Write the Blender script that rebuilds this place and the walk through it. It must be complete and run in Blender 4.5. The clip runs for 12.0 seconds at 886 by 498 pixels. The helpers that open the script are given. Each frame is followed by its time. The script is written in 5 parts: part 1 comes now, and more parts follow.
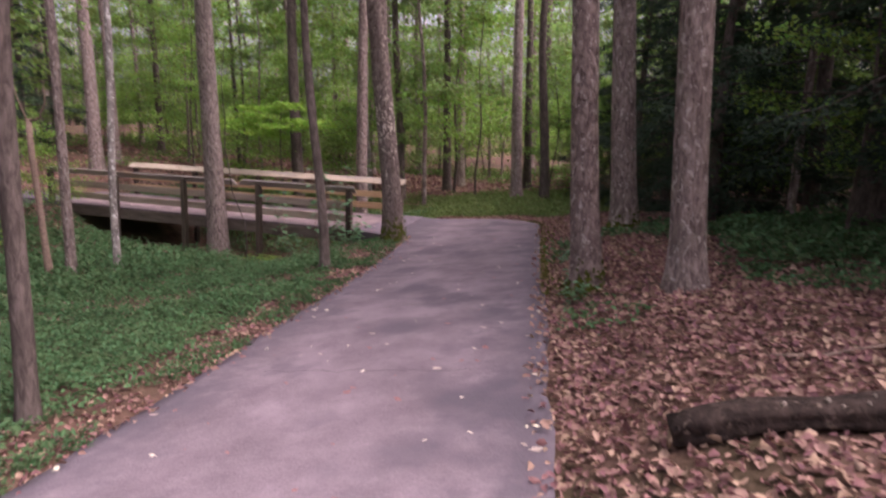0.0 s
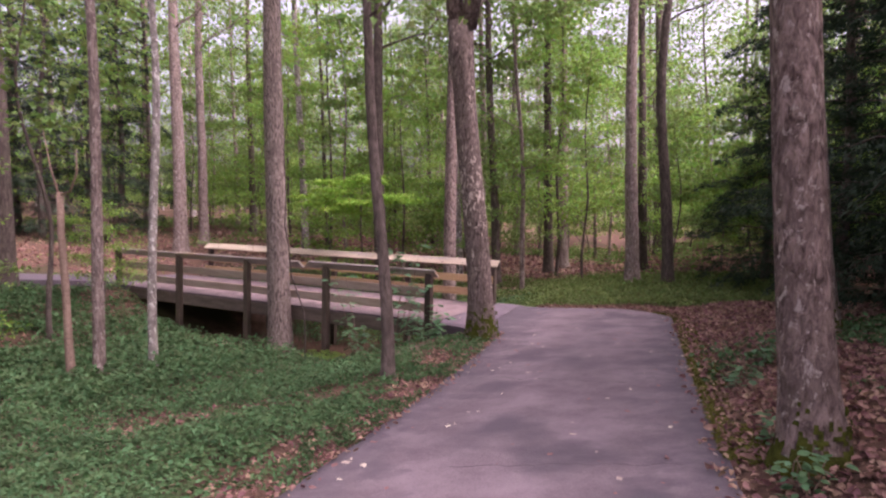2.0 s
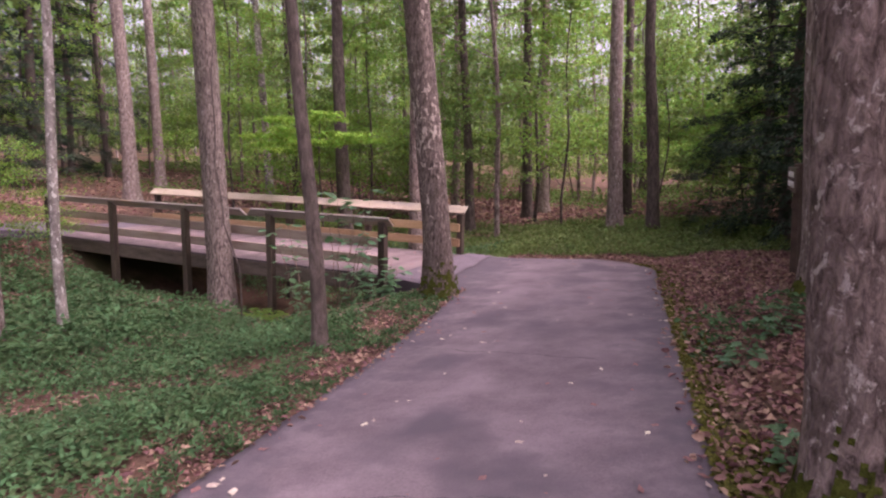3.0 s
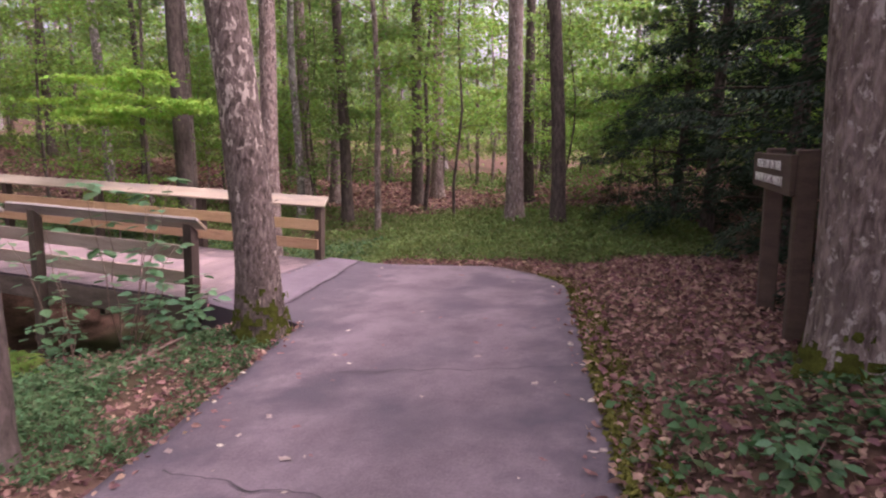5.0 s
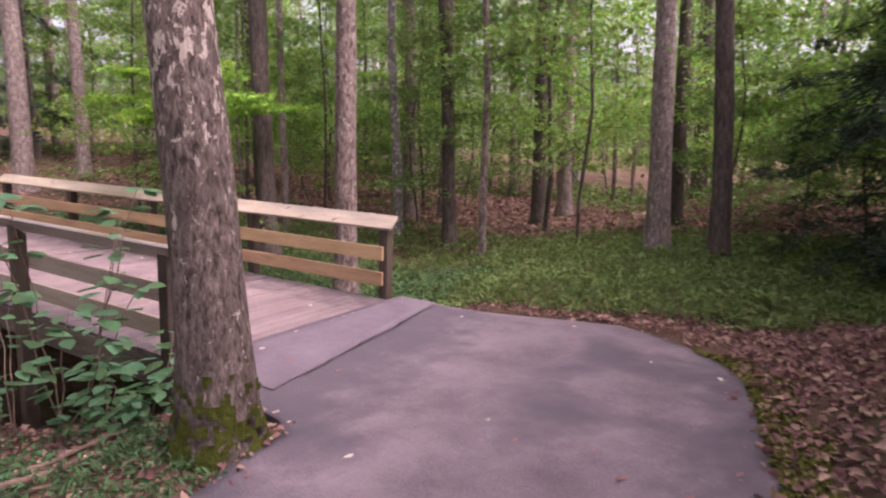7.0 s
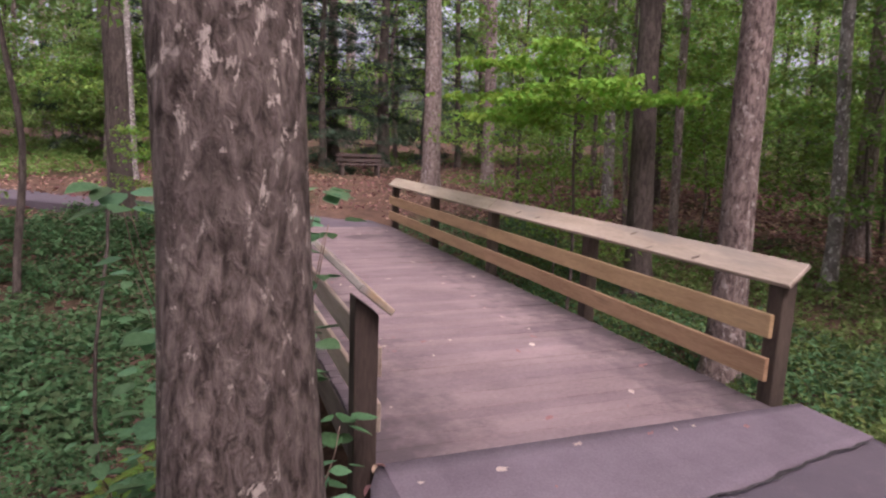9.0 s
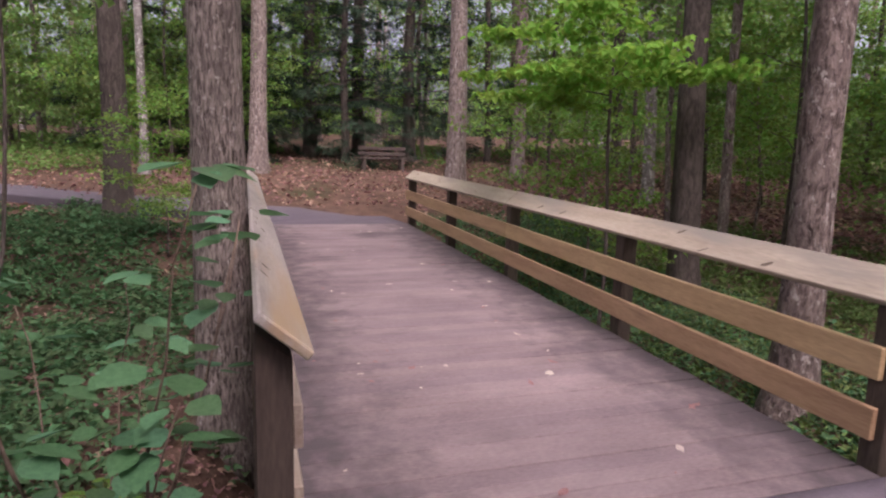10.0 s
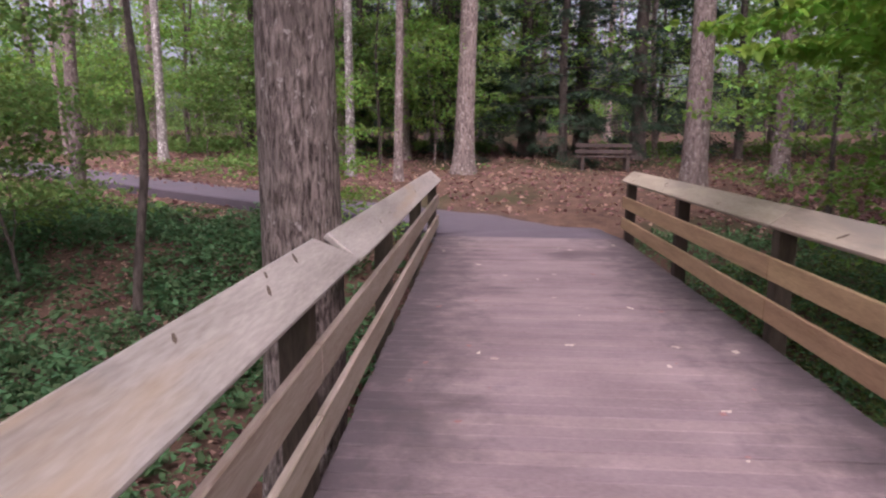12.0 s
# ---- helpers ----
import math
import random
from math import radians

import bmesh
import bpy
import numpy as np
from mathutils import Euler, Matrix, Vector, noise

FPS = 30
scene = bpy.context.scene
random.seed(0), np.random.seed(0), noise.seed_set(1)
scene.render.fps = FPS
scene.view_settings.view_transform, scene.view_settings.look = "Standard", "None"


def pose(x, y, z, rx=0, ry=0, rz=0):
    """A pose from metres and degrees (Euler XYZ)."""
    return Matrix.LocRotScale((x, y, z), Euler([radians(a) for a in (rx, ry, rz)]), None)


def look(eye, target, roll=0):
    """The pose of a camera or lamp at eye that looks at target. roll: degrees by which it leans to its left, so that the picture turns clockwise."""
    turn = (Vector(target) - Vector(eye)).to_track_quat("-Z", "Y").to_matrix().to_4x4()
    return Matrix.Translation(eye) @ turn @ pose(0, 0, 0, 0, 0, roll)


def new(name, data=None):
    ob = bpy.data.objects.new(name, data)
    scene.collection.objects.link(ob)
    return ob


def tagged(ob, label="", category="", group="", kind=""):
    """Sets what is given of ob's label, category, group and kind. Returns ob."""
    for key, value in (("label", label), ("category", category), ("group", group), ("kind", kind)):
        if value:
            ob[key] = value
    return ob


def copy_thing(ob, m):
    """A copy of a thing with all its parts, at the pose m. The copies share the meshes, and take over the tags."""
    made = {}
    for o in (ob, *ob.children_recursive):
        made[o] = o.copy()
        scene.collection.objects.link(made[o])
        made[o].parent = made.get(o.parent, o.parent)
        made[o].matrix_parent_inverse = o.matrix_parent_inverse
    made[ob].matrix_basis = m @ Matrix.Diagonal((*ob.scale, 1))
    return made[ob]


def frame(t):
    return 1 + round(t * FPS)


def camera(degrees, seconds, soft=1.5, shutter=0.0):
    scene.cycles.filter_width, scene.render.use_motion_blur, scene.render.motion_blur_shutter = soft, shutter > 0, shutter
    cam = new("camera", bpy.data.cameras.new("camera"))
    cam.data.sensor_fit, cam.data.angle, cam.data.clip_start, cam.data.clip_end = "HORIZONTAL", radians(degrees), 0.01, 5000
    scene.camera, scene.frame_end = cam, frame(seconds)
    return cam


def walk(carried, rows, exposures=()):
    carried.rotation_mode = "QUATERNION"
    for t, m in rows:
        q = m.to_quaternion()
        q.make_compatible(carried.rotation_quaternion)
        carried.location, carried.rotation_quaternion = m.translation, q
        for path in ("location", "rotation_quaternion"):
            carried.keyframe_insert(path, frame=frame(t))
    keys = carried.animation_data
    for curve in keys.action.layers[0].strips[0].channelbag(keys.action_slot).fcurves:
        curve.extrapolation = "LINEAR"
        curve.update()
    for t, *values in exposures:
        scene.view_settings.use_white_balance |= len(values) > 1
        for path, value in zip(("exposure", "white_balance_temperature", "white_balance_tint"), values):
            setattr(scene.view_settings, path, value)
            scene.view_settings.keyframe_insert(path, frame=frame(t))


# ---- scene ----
cam = camera(70.0, 12.0, soft=2.2, shutter=0.18)
PATH = [
    (0, (2.712, -0.734, 2.422), (2.025, 1.109, 2.062), 2.0),
    (0.5, (2.441, -0.048, 2.429), (1.525, 1.73, 2.377), 1.2),
    (1, (2.17, 0.632, 2.376), (1.155, 2.353, 2.439), 1.2),
    (1.5, (1.879, 1.364, 2.303), (0.866, 3.088, 2.345), 1.1),
    (2, (1.622, 2.054, 2.215), (0.634, 3.789, 2.098), 1.1),
    (2.5, (1.496, 2.816, 2.179), (0.545, 4.55, 1.877), 1.1),
    (3, (1.365, 3.643, 2.158), (0.423, 5.383, 1.865), 0.9),
    (3.2, (1.298, 3.931, 2.142), (0.375, 5.681, 1.851), 1.4),
    (4.8, (0.729, 6.418, 2.126), (0.008, 8.259, 1.824), 1.6),
    (5, (0.673, 6.709, 2.137), (0.009, 8.562, 1.786), 1.8),
    (5.5, (0.539, 7.442, 2.109), (-0.081, 9.316, 1.786), 1.7),
    (6, (0.423, 8.169, 2.104), (-0.155, 10.053, 1.762), 2.1),
    (6.5, (0.21, 8.87, 2.06), (-0.5, 10.7, 1.72), 1.9),
    (7, (-0.045, 9.645, 1.98), (-1.091, 11.315, 1.655), 1.9),
    (7.5, (-0.37, 10.405, 1.93), (-1.694, 11.865, 1.59), 1.9),
    (7.7, (-0.5, 10.66, 1.92), (-1.926, 12.03, 1.585), 1.9),
    (9.5, (-2.078, 12.527, 1.725), (-3.959, 13.123, 1.398), 1.9),
    (10, (-2.594, 12.836, 1.65), (-4.476, 13.427, 1.317), 1.7),
    (10.5, (-3.075, 13.096, 1.57), (-4.969, 13.634, 1.219), 1.3),
    (11, (-3.675, 13.366, 1.55), (-5.6, 13.775, 1.19), 1.3),
    (11.5, (-4.33, 13.53, 1.595), (-6.295, 13.649, 1.239), 0.8),
    (12, (-4.92, 13.707, 1.566), (-6.886, 13.588, 1.22), 0.4),
]
walk(cam, [(t, look(eye, target, roll)) for t, eye, target, roll in PATH], [(0, 1.78, 6550, 36), (1.0, 1.92, 6450, 36), (2.0, 2.02, 6600, 43), (3.2, 2.05, 6600, 44), (5.2, 2.28, 6600, 42), (6.5, 2.28, 6600, 41), (7.5, 1.98, 6550, 36), (9.5, 1.58, 6400, 31), (10.5, 1.5, 6300, 28), (12, 1.52, 6200, 32)])

# world and light: a dim overcast evening under trees
world = bpy.data.worlds.new("sky")
scene.world = world
world.use_nodes = True
wn = world.node_tree.nodes
wl = world.node_tree.links
sky = wn.new("ShaderNodeTexSky")
sky.sky_type = "NISHITA"
sky.sun_disc = False
sky.sun_elevation = radians(57)
sky.sun_rotation = radians(84)
sky.air_density = 0.7
sky.dust_density = 9.0
sky.ozone_density = 0.6
wn["Background"].inputs["Strength"].default_value = 0.15
soft_cloud = wn.new("ShaderNodeHueSaturation")
soft_cloud.inputs["Saturation"].default_value = 0.5
wl.new(sky.outputs["Color"], soft_cloud.inputs["Color"])
wl.new(soft_cloud.outputs["Color"], wn["Background"].inputs["Color"])
sun = new("sun", bpy.data.lights.new("sun", "SUN"))
sun.data.energy = 0.55
sun.data.angle = radians(30)
sun.data.color = (1.0, 0.95, 0.88)
sun.matrix_world = look((0, 0, 30), (-19, -2, 0))

# ---------------------------------------------------------------- materials


def material(name, base, rough=0.85, scale=8.0, vary=0.3, tint=None, fine=60.0, bump=0.3, dist=0.02, stretch=(1, 1, 1), spec=0.3,
             trans=0.0, per_object=0.0, stain=None, stain_scale=1.2, stain_at=0.55, island=0.0, placed=False):
    """A surface of one base colour with coarse and fine variation, stains and relief."""
    m = bpy.data.materials.new(name)
    m.use_nodes = True
    n, l = m.node_tree.nodes, m.node_tree.links
    bsdf = n["Principled BSDF"]
    co = n.new("ShaderNodeTexCoord")
    mp = n.new("ShaderNodeMapping")
    mp.inputs["Scale"].default_value = stretch
    if placed:
        l.new(n.new("ShaderNodeNewGeometry").outputs["Position"], mp.inputs["Vector"])
    else:
        l.new(co.outputs["Object"], mp.inputs["Vector"])
    big = n.new("ShaderNodeTexNoise")
    big.inputs["Scale"].default_value = scale
    big.inputs["Detail"].default_value = 6
    big.inputs["Roughness"].default_value = 0.65
    small = n.new("ShaderNodeTexNoise")
    small.inputs["Scale"].default_value = fine
    small.inputs["Detail"].default_value = 4
    l.new(mp.outputs["Vector"], big.inputs["Vector"])
    l.new(mp.outputs["Vector"], small.inputs["Vector"])
    add = n.new("ShaderNodeMath")
    add.operation = "MULTIPLY_ADD"
    l.new(small.outputs["Fac"], add.inputs[0])
    add.inputs[1].default_value = 0.45
    l.new(big.outputs["Fac"], add.inputs[2])
    ramp = n.new("ShaderNodeValToRGB")
    ramp.color_ramp.elements[0].position, ramp.color_ramp.elements[1].position = 0.48, 0.98
    b2 = tint or tuple(min(1, c * (1 + vary)) for c in base)
    ramp.color_ramp.elements[0].color = (*[c * (1 - vary) for c in base], 1)
    ramp.color_ramp.elements[1].color = (*b2, 1)
    l.new(add.outputs[0], ramp.inputs["Fac"])
    out = ramp.outputs["Color"]
    if stain:
        sn = n.new("ShaderNodeTexNoise")
        sn.inputs["Scale"].default_value = stain_scale
        sn.inputs["Detail"].default_value = 5
        l.new(mp.outputs["Vector"], sn.inputs["Vector"])
        sr = n.new("ShaderNodeValToRGB")
        sr.color_ramp.elements[0].position, sr.color_ramp.elements[1].position = stain_at, stain_at + 0.14
        l.new(sn.outputs["Fac"], sr.inputs["Fac"])
        mx = n.new("ShaderNodeMixRGB")
        l.new(sr.outputs["Color"], mx.inputs["Fac"])
        l.new(out, mx.inputs["Color1"])
        mx.inputs["Color2"].default_value = (*stain, 1)
        out = mx.outputs["Color"]
    if per_object or island:
        rnd = n.new("ShaderNodeNewGeometry" if island else "ShaderNodeObjectInfo")
        rng = n.new("ShaderNodeMapRange")
        amount = island or per_object
        rng.inputs["To Min"].default_value, rng.inputs["To Max"].default_value = 1 - amount, 1 + amount
        l.new(rnd.outputs["Random Per Island" if island else "Random"], rng.inputs["Value"])
        hs = n.new("ShaderNodeHueSaturation")
        hr = n.new("ShaderNodeMapRange")
        hr.inputs["To Min"].default_value, hr.inputs["To Max"].default_value = 0.5 - 0.035 * amount / 0.3, 0.5 + 0.03 * amount / 0.3
        l.new(rnd.outputs["Random Per Island" if island else "Random"], hr.inputs["Value"])
        l.new(hr.outputs["Result"], hs.inputs["Hue"])
        l.new(rng.outputs["Result"], hs.inputs["Value"])
        l.new(out, hs.inputs["Color"])
        out = hs.outputs["Color"]
    l.new(out, bsdf.inputs["Base Color"])
    bsdf.inputs["Roughness"].default_value = rough
    bsdf.inputs["Specular IOR Level"].default_value = spec
    if bump:
        bp = n.new("ShaderNodeBump")
        bp.inputs["Strength"].default_value = bump
        bp.inputs["Distance"].default_value = dist
        l.new(add.outputs[0], bp.inputs["Height"])
        l.new(bp.outputs["Normal"], bsdf.inputs["Normal"])
    if trans:
        tr = n.new("ShaderNodeBsdfTranslucent")
        l.new(out, tr.inputs["Color"])
        mix = n.new("ShaderNodeMixShader")
        mix.inputs["Fac"].default_value = trans
        l.new(bsdf.outputs["BSDF"], mix.inputs[1])
        l.new(tr.outputs["BSDF"], mix.inputs[2])
        l.new(mix.outputs["Shader"], n["Material Output"].inputs["Surface"])
    return m


def bark(name, dark, light, across=16.0, along=2.2, relief=0.03, flecks=None, fleck_at=0.62, patches=None, band=(1.2, 4.2), per_object=0.0):
    """Bark: vertical furrows broken into plates, coarse blotches, pale flecks and, where it has peeled, bare patches."""
    m = bpy.data.materials.new(name)
    m.use_nodes = True
    n, l = m.node_tree.nodes, m.node_tree.links
    bsdf = n["Principled BSDF"]
    co = n.new("ShaderNodeTexCoord")

    def tex(scale, detail, stretch, shift=0.0):
        mp = n.new("ShaderNodeMapping")
        mp.inputs["Scale"].default_value = stretch
        mp.inputs["Location"].default_value = (shift, shift, shift)
        l.new(co.outputs["Object"], mp.inputs["Vector"])
        t = n.new("ShaderNodeTexNoise")
        t.inputs["Scale"].default_value = scale
        t.inputs["Detail"].default_value = detail
        t.inputs["Roughness"].default_value = 0.68
        t.inputs["Distortion"].default_value = 0.4
        l.new(mp.outputs["Vector"], t.inputs["Vector"])
        return t.outputs["Fac"]

    def ramp(fac, lo, hi, c0=(0, 0, 0), c1=(1, 1, 1)):
        r = n.new("ShaderNodeValToRGB")
        r.color_ramp.elements[0].position, r.color_ramp.elements[1].position = lo, hi
        r.color_ramp.elements[0].color, r.color_ramp.elements[1].color = (*c0, 1), (*c1, 1)
        l.new(fac, r.inputs["Fac"])
        return r.outputs["Color"]

    def mix(fac, c1, c2):
        x = n.new("ShaderNodeMixRGB")
        l.new(fac, x.inputs["Fac"])
        for i, c in ((1, c1), (2, c2)):
            if isinstance(c, tuple):
                x.inputs[i].default_value = (*c, 1)
            else:
                l.new(c, x.inputs[i])
        return x.outputs["Color"]

    furrow = tex(1.0, 5, (across, across, along))
    blotch = tex(2.4, 5, (1.3, 1.3, 0.8), 5)
    col = ramp(furrow, 0.36, 0.64, dark, light)
    col = mix(ramp(blotch, 0.50, 0.68, (0, 0, 0), (0.75, 0.75, 0.75)), col, tuple(0.5 * (p + q) * 0.62 for p, q in zip(dark, light)))
    height = furrow
    if flecks:
        col = mix(ramp(tex(13, 4, (1.2, 1.2, 0.8), 9), fleck_at, fleck_at + 0.07), col, flecks)
    if patches:
        sep = n.new("ShaderNodeSeparateXYZ")
        l.new(co.outputs["Object"], sep.inputs["Vector"])
        up = n.new("ShaderNodeMapRange")
        up.inputs["From Min"].default_value, up.inputs["From Max"].default_value = band[0], band[0] + 0.9
        l.new(sep.outputs["Z"], up.inputs["Value"])
        dn = n.new("ShaderNodeMapRange")
        dn.inputs["From Min"].default_value, dn.inputs["From Max"].default_value = band[1], band[1] + 1.2
        dn.inputs["To Min"].default_value, dn.inputs["To Max"].default_value = 1, 0
        l.new(sep.outputs["Z"], dn.inputs["Value"])
        mul = n.new("ShaderNodeMath")
        mul.operation = "MULTIPLY"
        l.new(up.outputs["Result"], mul.inputs[0])
        l.new(dn.outputs["Result"], mul.inputs[1])
        add = n.new("ShaderNodeMath")
        add.operation = "MULTIPLY_ADD"
        l.new(mul.outputs[0], add.inputs[0])
        add.inputs[1].default_value = 0.105
        l.new(tex(13, 6, (1.25, 1.25, 0.62), 2), add.inputs[2])
        col = mix(ramp(add.outputs[0], 0.625, 0.65), col, patches)
    if per_object:
        info = n.new("ShaderNodeObjectInfo")
        r = n.new("ShaderNodeMapRange")
        r.inputs["To Min"].default_value, r.inputs["To Max"].default_value = 1 - per_object, 1 + per_object
        l.new(info.outputs["Random"], r.inputs["Value"])
        hs = n.new("ShaderNodeHueSaturation")
        l.new(r.outputs["Result"], hs.inputs["Value"])
        l.new(col, hs.inputs["Color"])
        col = hs.outputs["Color"]
    l.new(col, bsdf.inputs["Base Color"])
    bsdf.inputs["Roughness"].default_value = 0.95
    bsdf.inputs["Specular IOR Level"].default_value = 0.1
    bp = n.new("ShaderNodeBump")
    bp.inputs["Strength"].default_value = 1.0
    bp.inputs["Distance"].default_value = relief
    l.new(height, bp.inputs["Height"])
    l.new(bp.outputs["Normal"], bsdf.inputs["Normal"])
    return m


BARK = bark("bark_grey_brown", (0.082, 0.061, 0.055), (0.280, 0.223, 0.205), 21, 6.0, 0.05, (0.35, 0.31, 0.29), 0.565, per_object=0.18)
BARK_FURROWED = bark("bark_furrowed", (0.046, 0.035, 0.031), (0.33, 0.272, 0.247), 36, 8.5, 0.06, (0.37, 0.33, 0.31), 0.60)
BARK_DARK = bark("bark_dark", (0.051, 0.041, 0.036), (0.131, 0.106, 0.096), 20, 6.0, 0.025, per_object=0.15)
BARK_PALE = bark("bark_pale", (0.101, 0.086, 0.079), (0.263, 0.238, 0.223), 9, 4.0, 0.015, (0.46, 0.43, 0.41), 0.55, per_object=0.1)
BARK_BIRCH = bark("bark_birch", (0.11, 0.095, 0.088), (0.31, 0.28, 0.262), 9, 5.0, 0.02, (0.52, 0.5, 0.475), 0.555)
BARK_PEELING = bark("bark_flaking", (0.060, 0.043, 0.039), (0.285, 0.220, 0.202), 19, 8.0, 0.055, (0.36, 0.315, 0.295), 0.575)
BARK_PATCHY = bark("bark_patchy", (0.045, 0.034, 0.030), (0.225, 0.180, 0.163), 26, 11.0, 0.035, (0.34, 0.29, 0.265), 0.635, patches=(0.44, 0.375, 0.335), band=(1.7, 2.6))
MOSS = material("moss", (0.036, 0.045, 0.011), 1.0, 14, 0.5, (0.090, 0.102, 0.021), 90, 0.9, 0.02, spec=0.05)
MOSS_PATH = material("path_moss", (0.075, 0.08, 0.02), 1.0, 14, 0.4, (0.16, 0.16, 0.04), 90, 0.6, 0.01, spec=0.05)
LEAF = material("leaf_green", (0.110, 0.200, 0.050), 0.65, 3, 0.25, (0.190, 0.300, 0.085), 20, 0, spec=0.25, trans=0.5, island=0.3)
LEAF_BRIGHT = material("leaf_bright_green", (0.140, 0.270, 0.045), 0.6, 3, 0.2, (0.230, 0.380, 0.080), 20, 0, spec=0.3, trans=0.55, island=0.3)
LEAF_YOUNG = material("leaf_young_green", (0.145, 0.300, 0.034), 0.6, 3, 0.15, (0.220, 0.390, 0.062), 20, 0, spec=0.3, trans=0.6, island=0.22)
LEAF_BLUE = material("ground_leaf_green", (0.060, 0.128, 0.056), 0.8, 3, 0.25, (0.108, 0.200, 0.088), 20, 0, spec=0.15, trans=0.4, island=0.35)
GRASS = material("grass_leaf_green", (0.100, 0.168, 0.056), 0.65, 3, 0.25, (0.195, 0.267, 0.078), 20, 0, spec=0.3, trans=0.4, island=0.3)
LEAF_SHRUB = material("shrub_leaf_green", (0.055, 0.149, 0.066), 0.5, 6, 0.2, (0.099, 0.220, 0.099), 40, 0.2, 0.004, spec=0.4, trans=0.35, per_object=0.3)
NEEDLE = material("needle_dark_green", (0.020, 0.042, 0.026), 0.75, 3, 0.25, (0.040, 0.074, 0.042), 20, 0, spec=0.2, trans=0.2, island=0.3)
LITTER = material("dry_leaf", (0.208, 0.115, 0.096), 0.85, 6, 0.32, (0.368, 0.220, 0.190), 30, 0, spec=0.2, trans=0.2, island=0.4)
SOIL = material("forest_soil", (0.066, 0.041, 0.031), 1.0, 2.5, 0.4, (0.144, 0.088, 0.066), 22, 1.0, 0.04, spec=0.05, stain=(0.04, 0.042, 0.02), stain_scale=0.35, stain_at=0.52)
ASPHALT = material("asphalt_worn", (0.138, 0.108, 0.126), 0.9, 1.6, 0.32, (0.208, 0.165, 0.187), 55, 1.0, 0.012, spec=0.25, stain=(0.088, 0.074, 0.090), stain_scale=0.9, stain_at=0.52)
ASPHALT_NEW = material("asphalt_patch", (0.112, 0.090, 0.110), 0.85, 1.4, 0.24, (0.168, 0.137, 0.162), 60, 0.8, 0.008, spec=0.25)
TAR = material("tar_dark", (0.035, 0.031, 0.034), 0.85, 6, 0.3, (0.06, 0.054, 0.058), 60, 0.3, 0.004)
BENCH_WOOD = material("bench_wood_dark", (0.075, 0.055, 0.05), 0.85, 2.0, 0.25, (0.13, 0.1, 0.09), 30, 0.4, 0.004, (0.3, 1, 1), 0.2)
DECK = material("deck_board_weathered", (0.150, 0.109, 0.114), 0.8, 1.3, 0.2, (0.229, 0.174, 0.177), 38, 0.7, 0.008, (1.6, 0.7, 1), 0.25, per_object=0.1, stain=(0.075, 0.058, 0.058), stain_scale=0.9, stain_at=0.58, placed=True)
def edge_dirt(m, mid, half, axis="Y", skew=0.0, colour=(0.050, 0.041, 0.046), most=0.92):
    """Dark dirt and algae gathered along both edges of a walkway."""
    n, l = m.node_tree.nodes, m.node_tree.links
    bsdf = n["Principled BSDF"]
    src = bsdf.inputs["Base Color"].links[0].from_socket
    geo = n.new("ShaderNodeNewGeometry")
    sep = n.new("ShaderNodeSeparateXYZ")
    l.new(geo.outputs["Position"], sep.inputs["Vector"])
    off = n.new("ShaderNodeMath")
    off.operation = "SUBTRACT"
    slant = n.new("ShaderNodeMath")
    slant.operation = "MULTIPLY_ADD"
    l.new(sep.outputs["X" if axis == "Y" else "Y"], slant.inputs[0])
    slant.inputs[1].default_value = skew
    l.new(sep.outputs[axis], slant.inputs[2])
    l.new(slant.outputs[0], off.inputs[0])
    off.inputs[1].default_value = mid
    ab = n.new("ShaderNodeMath")
    ab.operation = "ABSOLUTE"
    l.new(off.outputs[0], ab.inputs[0])
    tex = n.new("ShaderNodeTexNoise")
    tex.inputs["Scale"].default_value = 3.6
    tex.inputs["Detail"].default_value = 8
    tex.inputs["Roughness"].default_value = 0.62
    l.new(geo.outputs["Position"], tex.inputs["Vector"])
    add = n.new("ShaderNodeMath")
    add.operation = "MULTIPLY_ADD"
    l.new(tex.outputs["Fac"], add.inputs[0])
    add.inputs[1].default_value = 2.2
    l.new(ab.outputs[0], add.inputs[2])
    rg = n.new("ShaderNodeMapRange")
    rg.inputs["From Min"].default_value, rg.inputs["From Max"].default_value = half + 0.71, half + 1.42
    rg.inputs["To Max"].default_value = most
    l.new(add.outputs[0], rg.inputs["Value"])
    mx = n.new("ShaderNodeMixRGB")
    l.new(rg.outputs["Result"], mx.inputs["Fac"])
    l.new(src, mx.inputs["Color1"])
    mx.inputs["Color2"].default_value = (*colour, 1)
    l.new(mx.outputs["Color"], bsdf.inputs["Base Color"])


edge_dirt(DECK, 14.475, 1.06, most=0.8)
edge_dirt(ASPHALT, 1.045, 1.3, "X", 0.205, (0.078, 0.067, 0.082), 0.8)
WOOD_NEW = material("pine_board_new", (0.345, 0.209, 0.116), 0.7, 1.4, 0.25, (0.532, 0.360, 0.207), 22, 0.3, 0.004, (0.6, 5, 5), 0.3, per_object=0.1, stain=(0.17, 0.11, 0.065), stain_scale=1.4, stain_at=0.6)
# near cap: cool sheen of the sky painted in as paler grey, with brown stains
WOOD_CAP_SHEEN = material("cap_board_sky_sheen", (0.238, 0.206, 0.186), 0.42, 1.2, 0.26, (0.425, 0.385, 0.355), 20, 0.3, 0.004, (0.6, 4, 4), 0.35, per_object=0.08, stain=(0.30, 0.220, 0.142), stain_scale=1.1, stain_at=0.55)
KNOT = material("wood_knot", (0.07, 0.05, 0.035), 0.7, 40, 0.3, (0.13, 0.095, 0.07), 120, 0.3, 0.002)
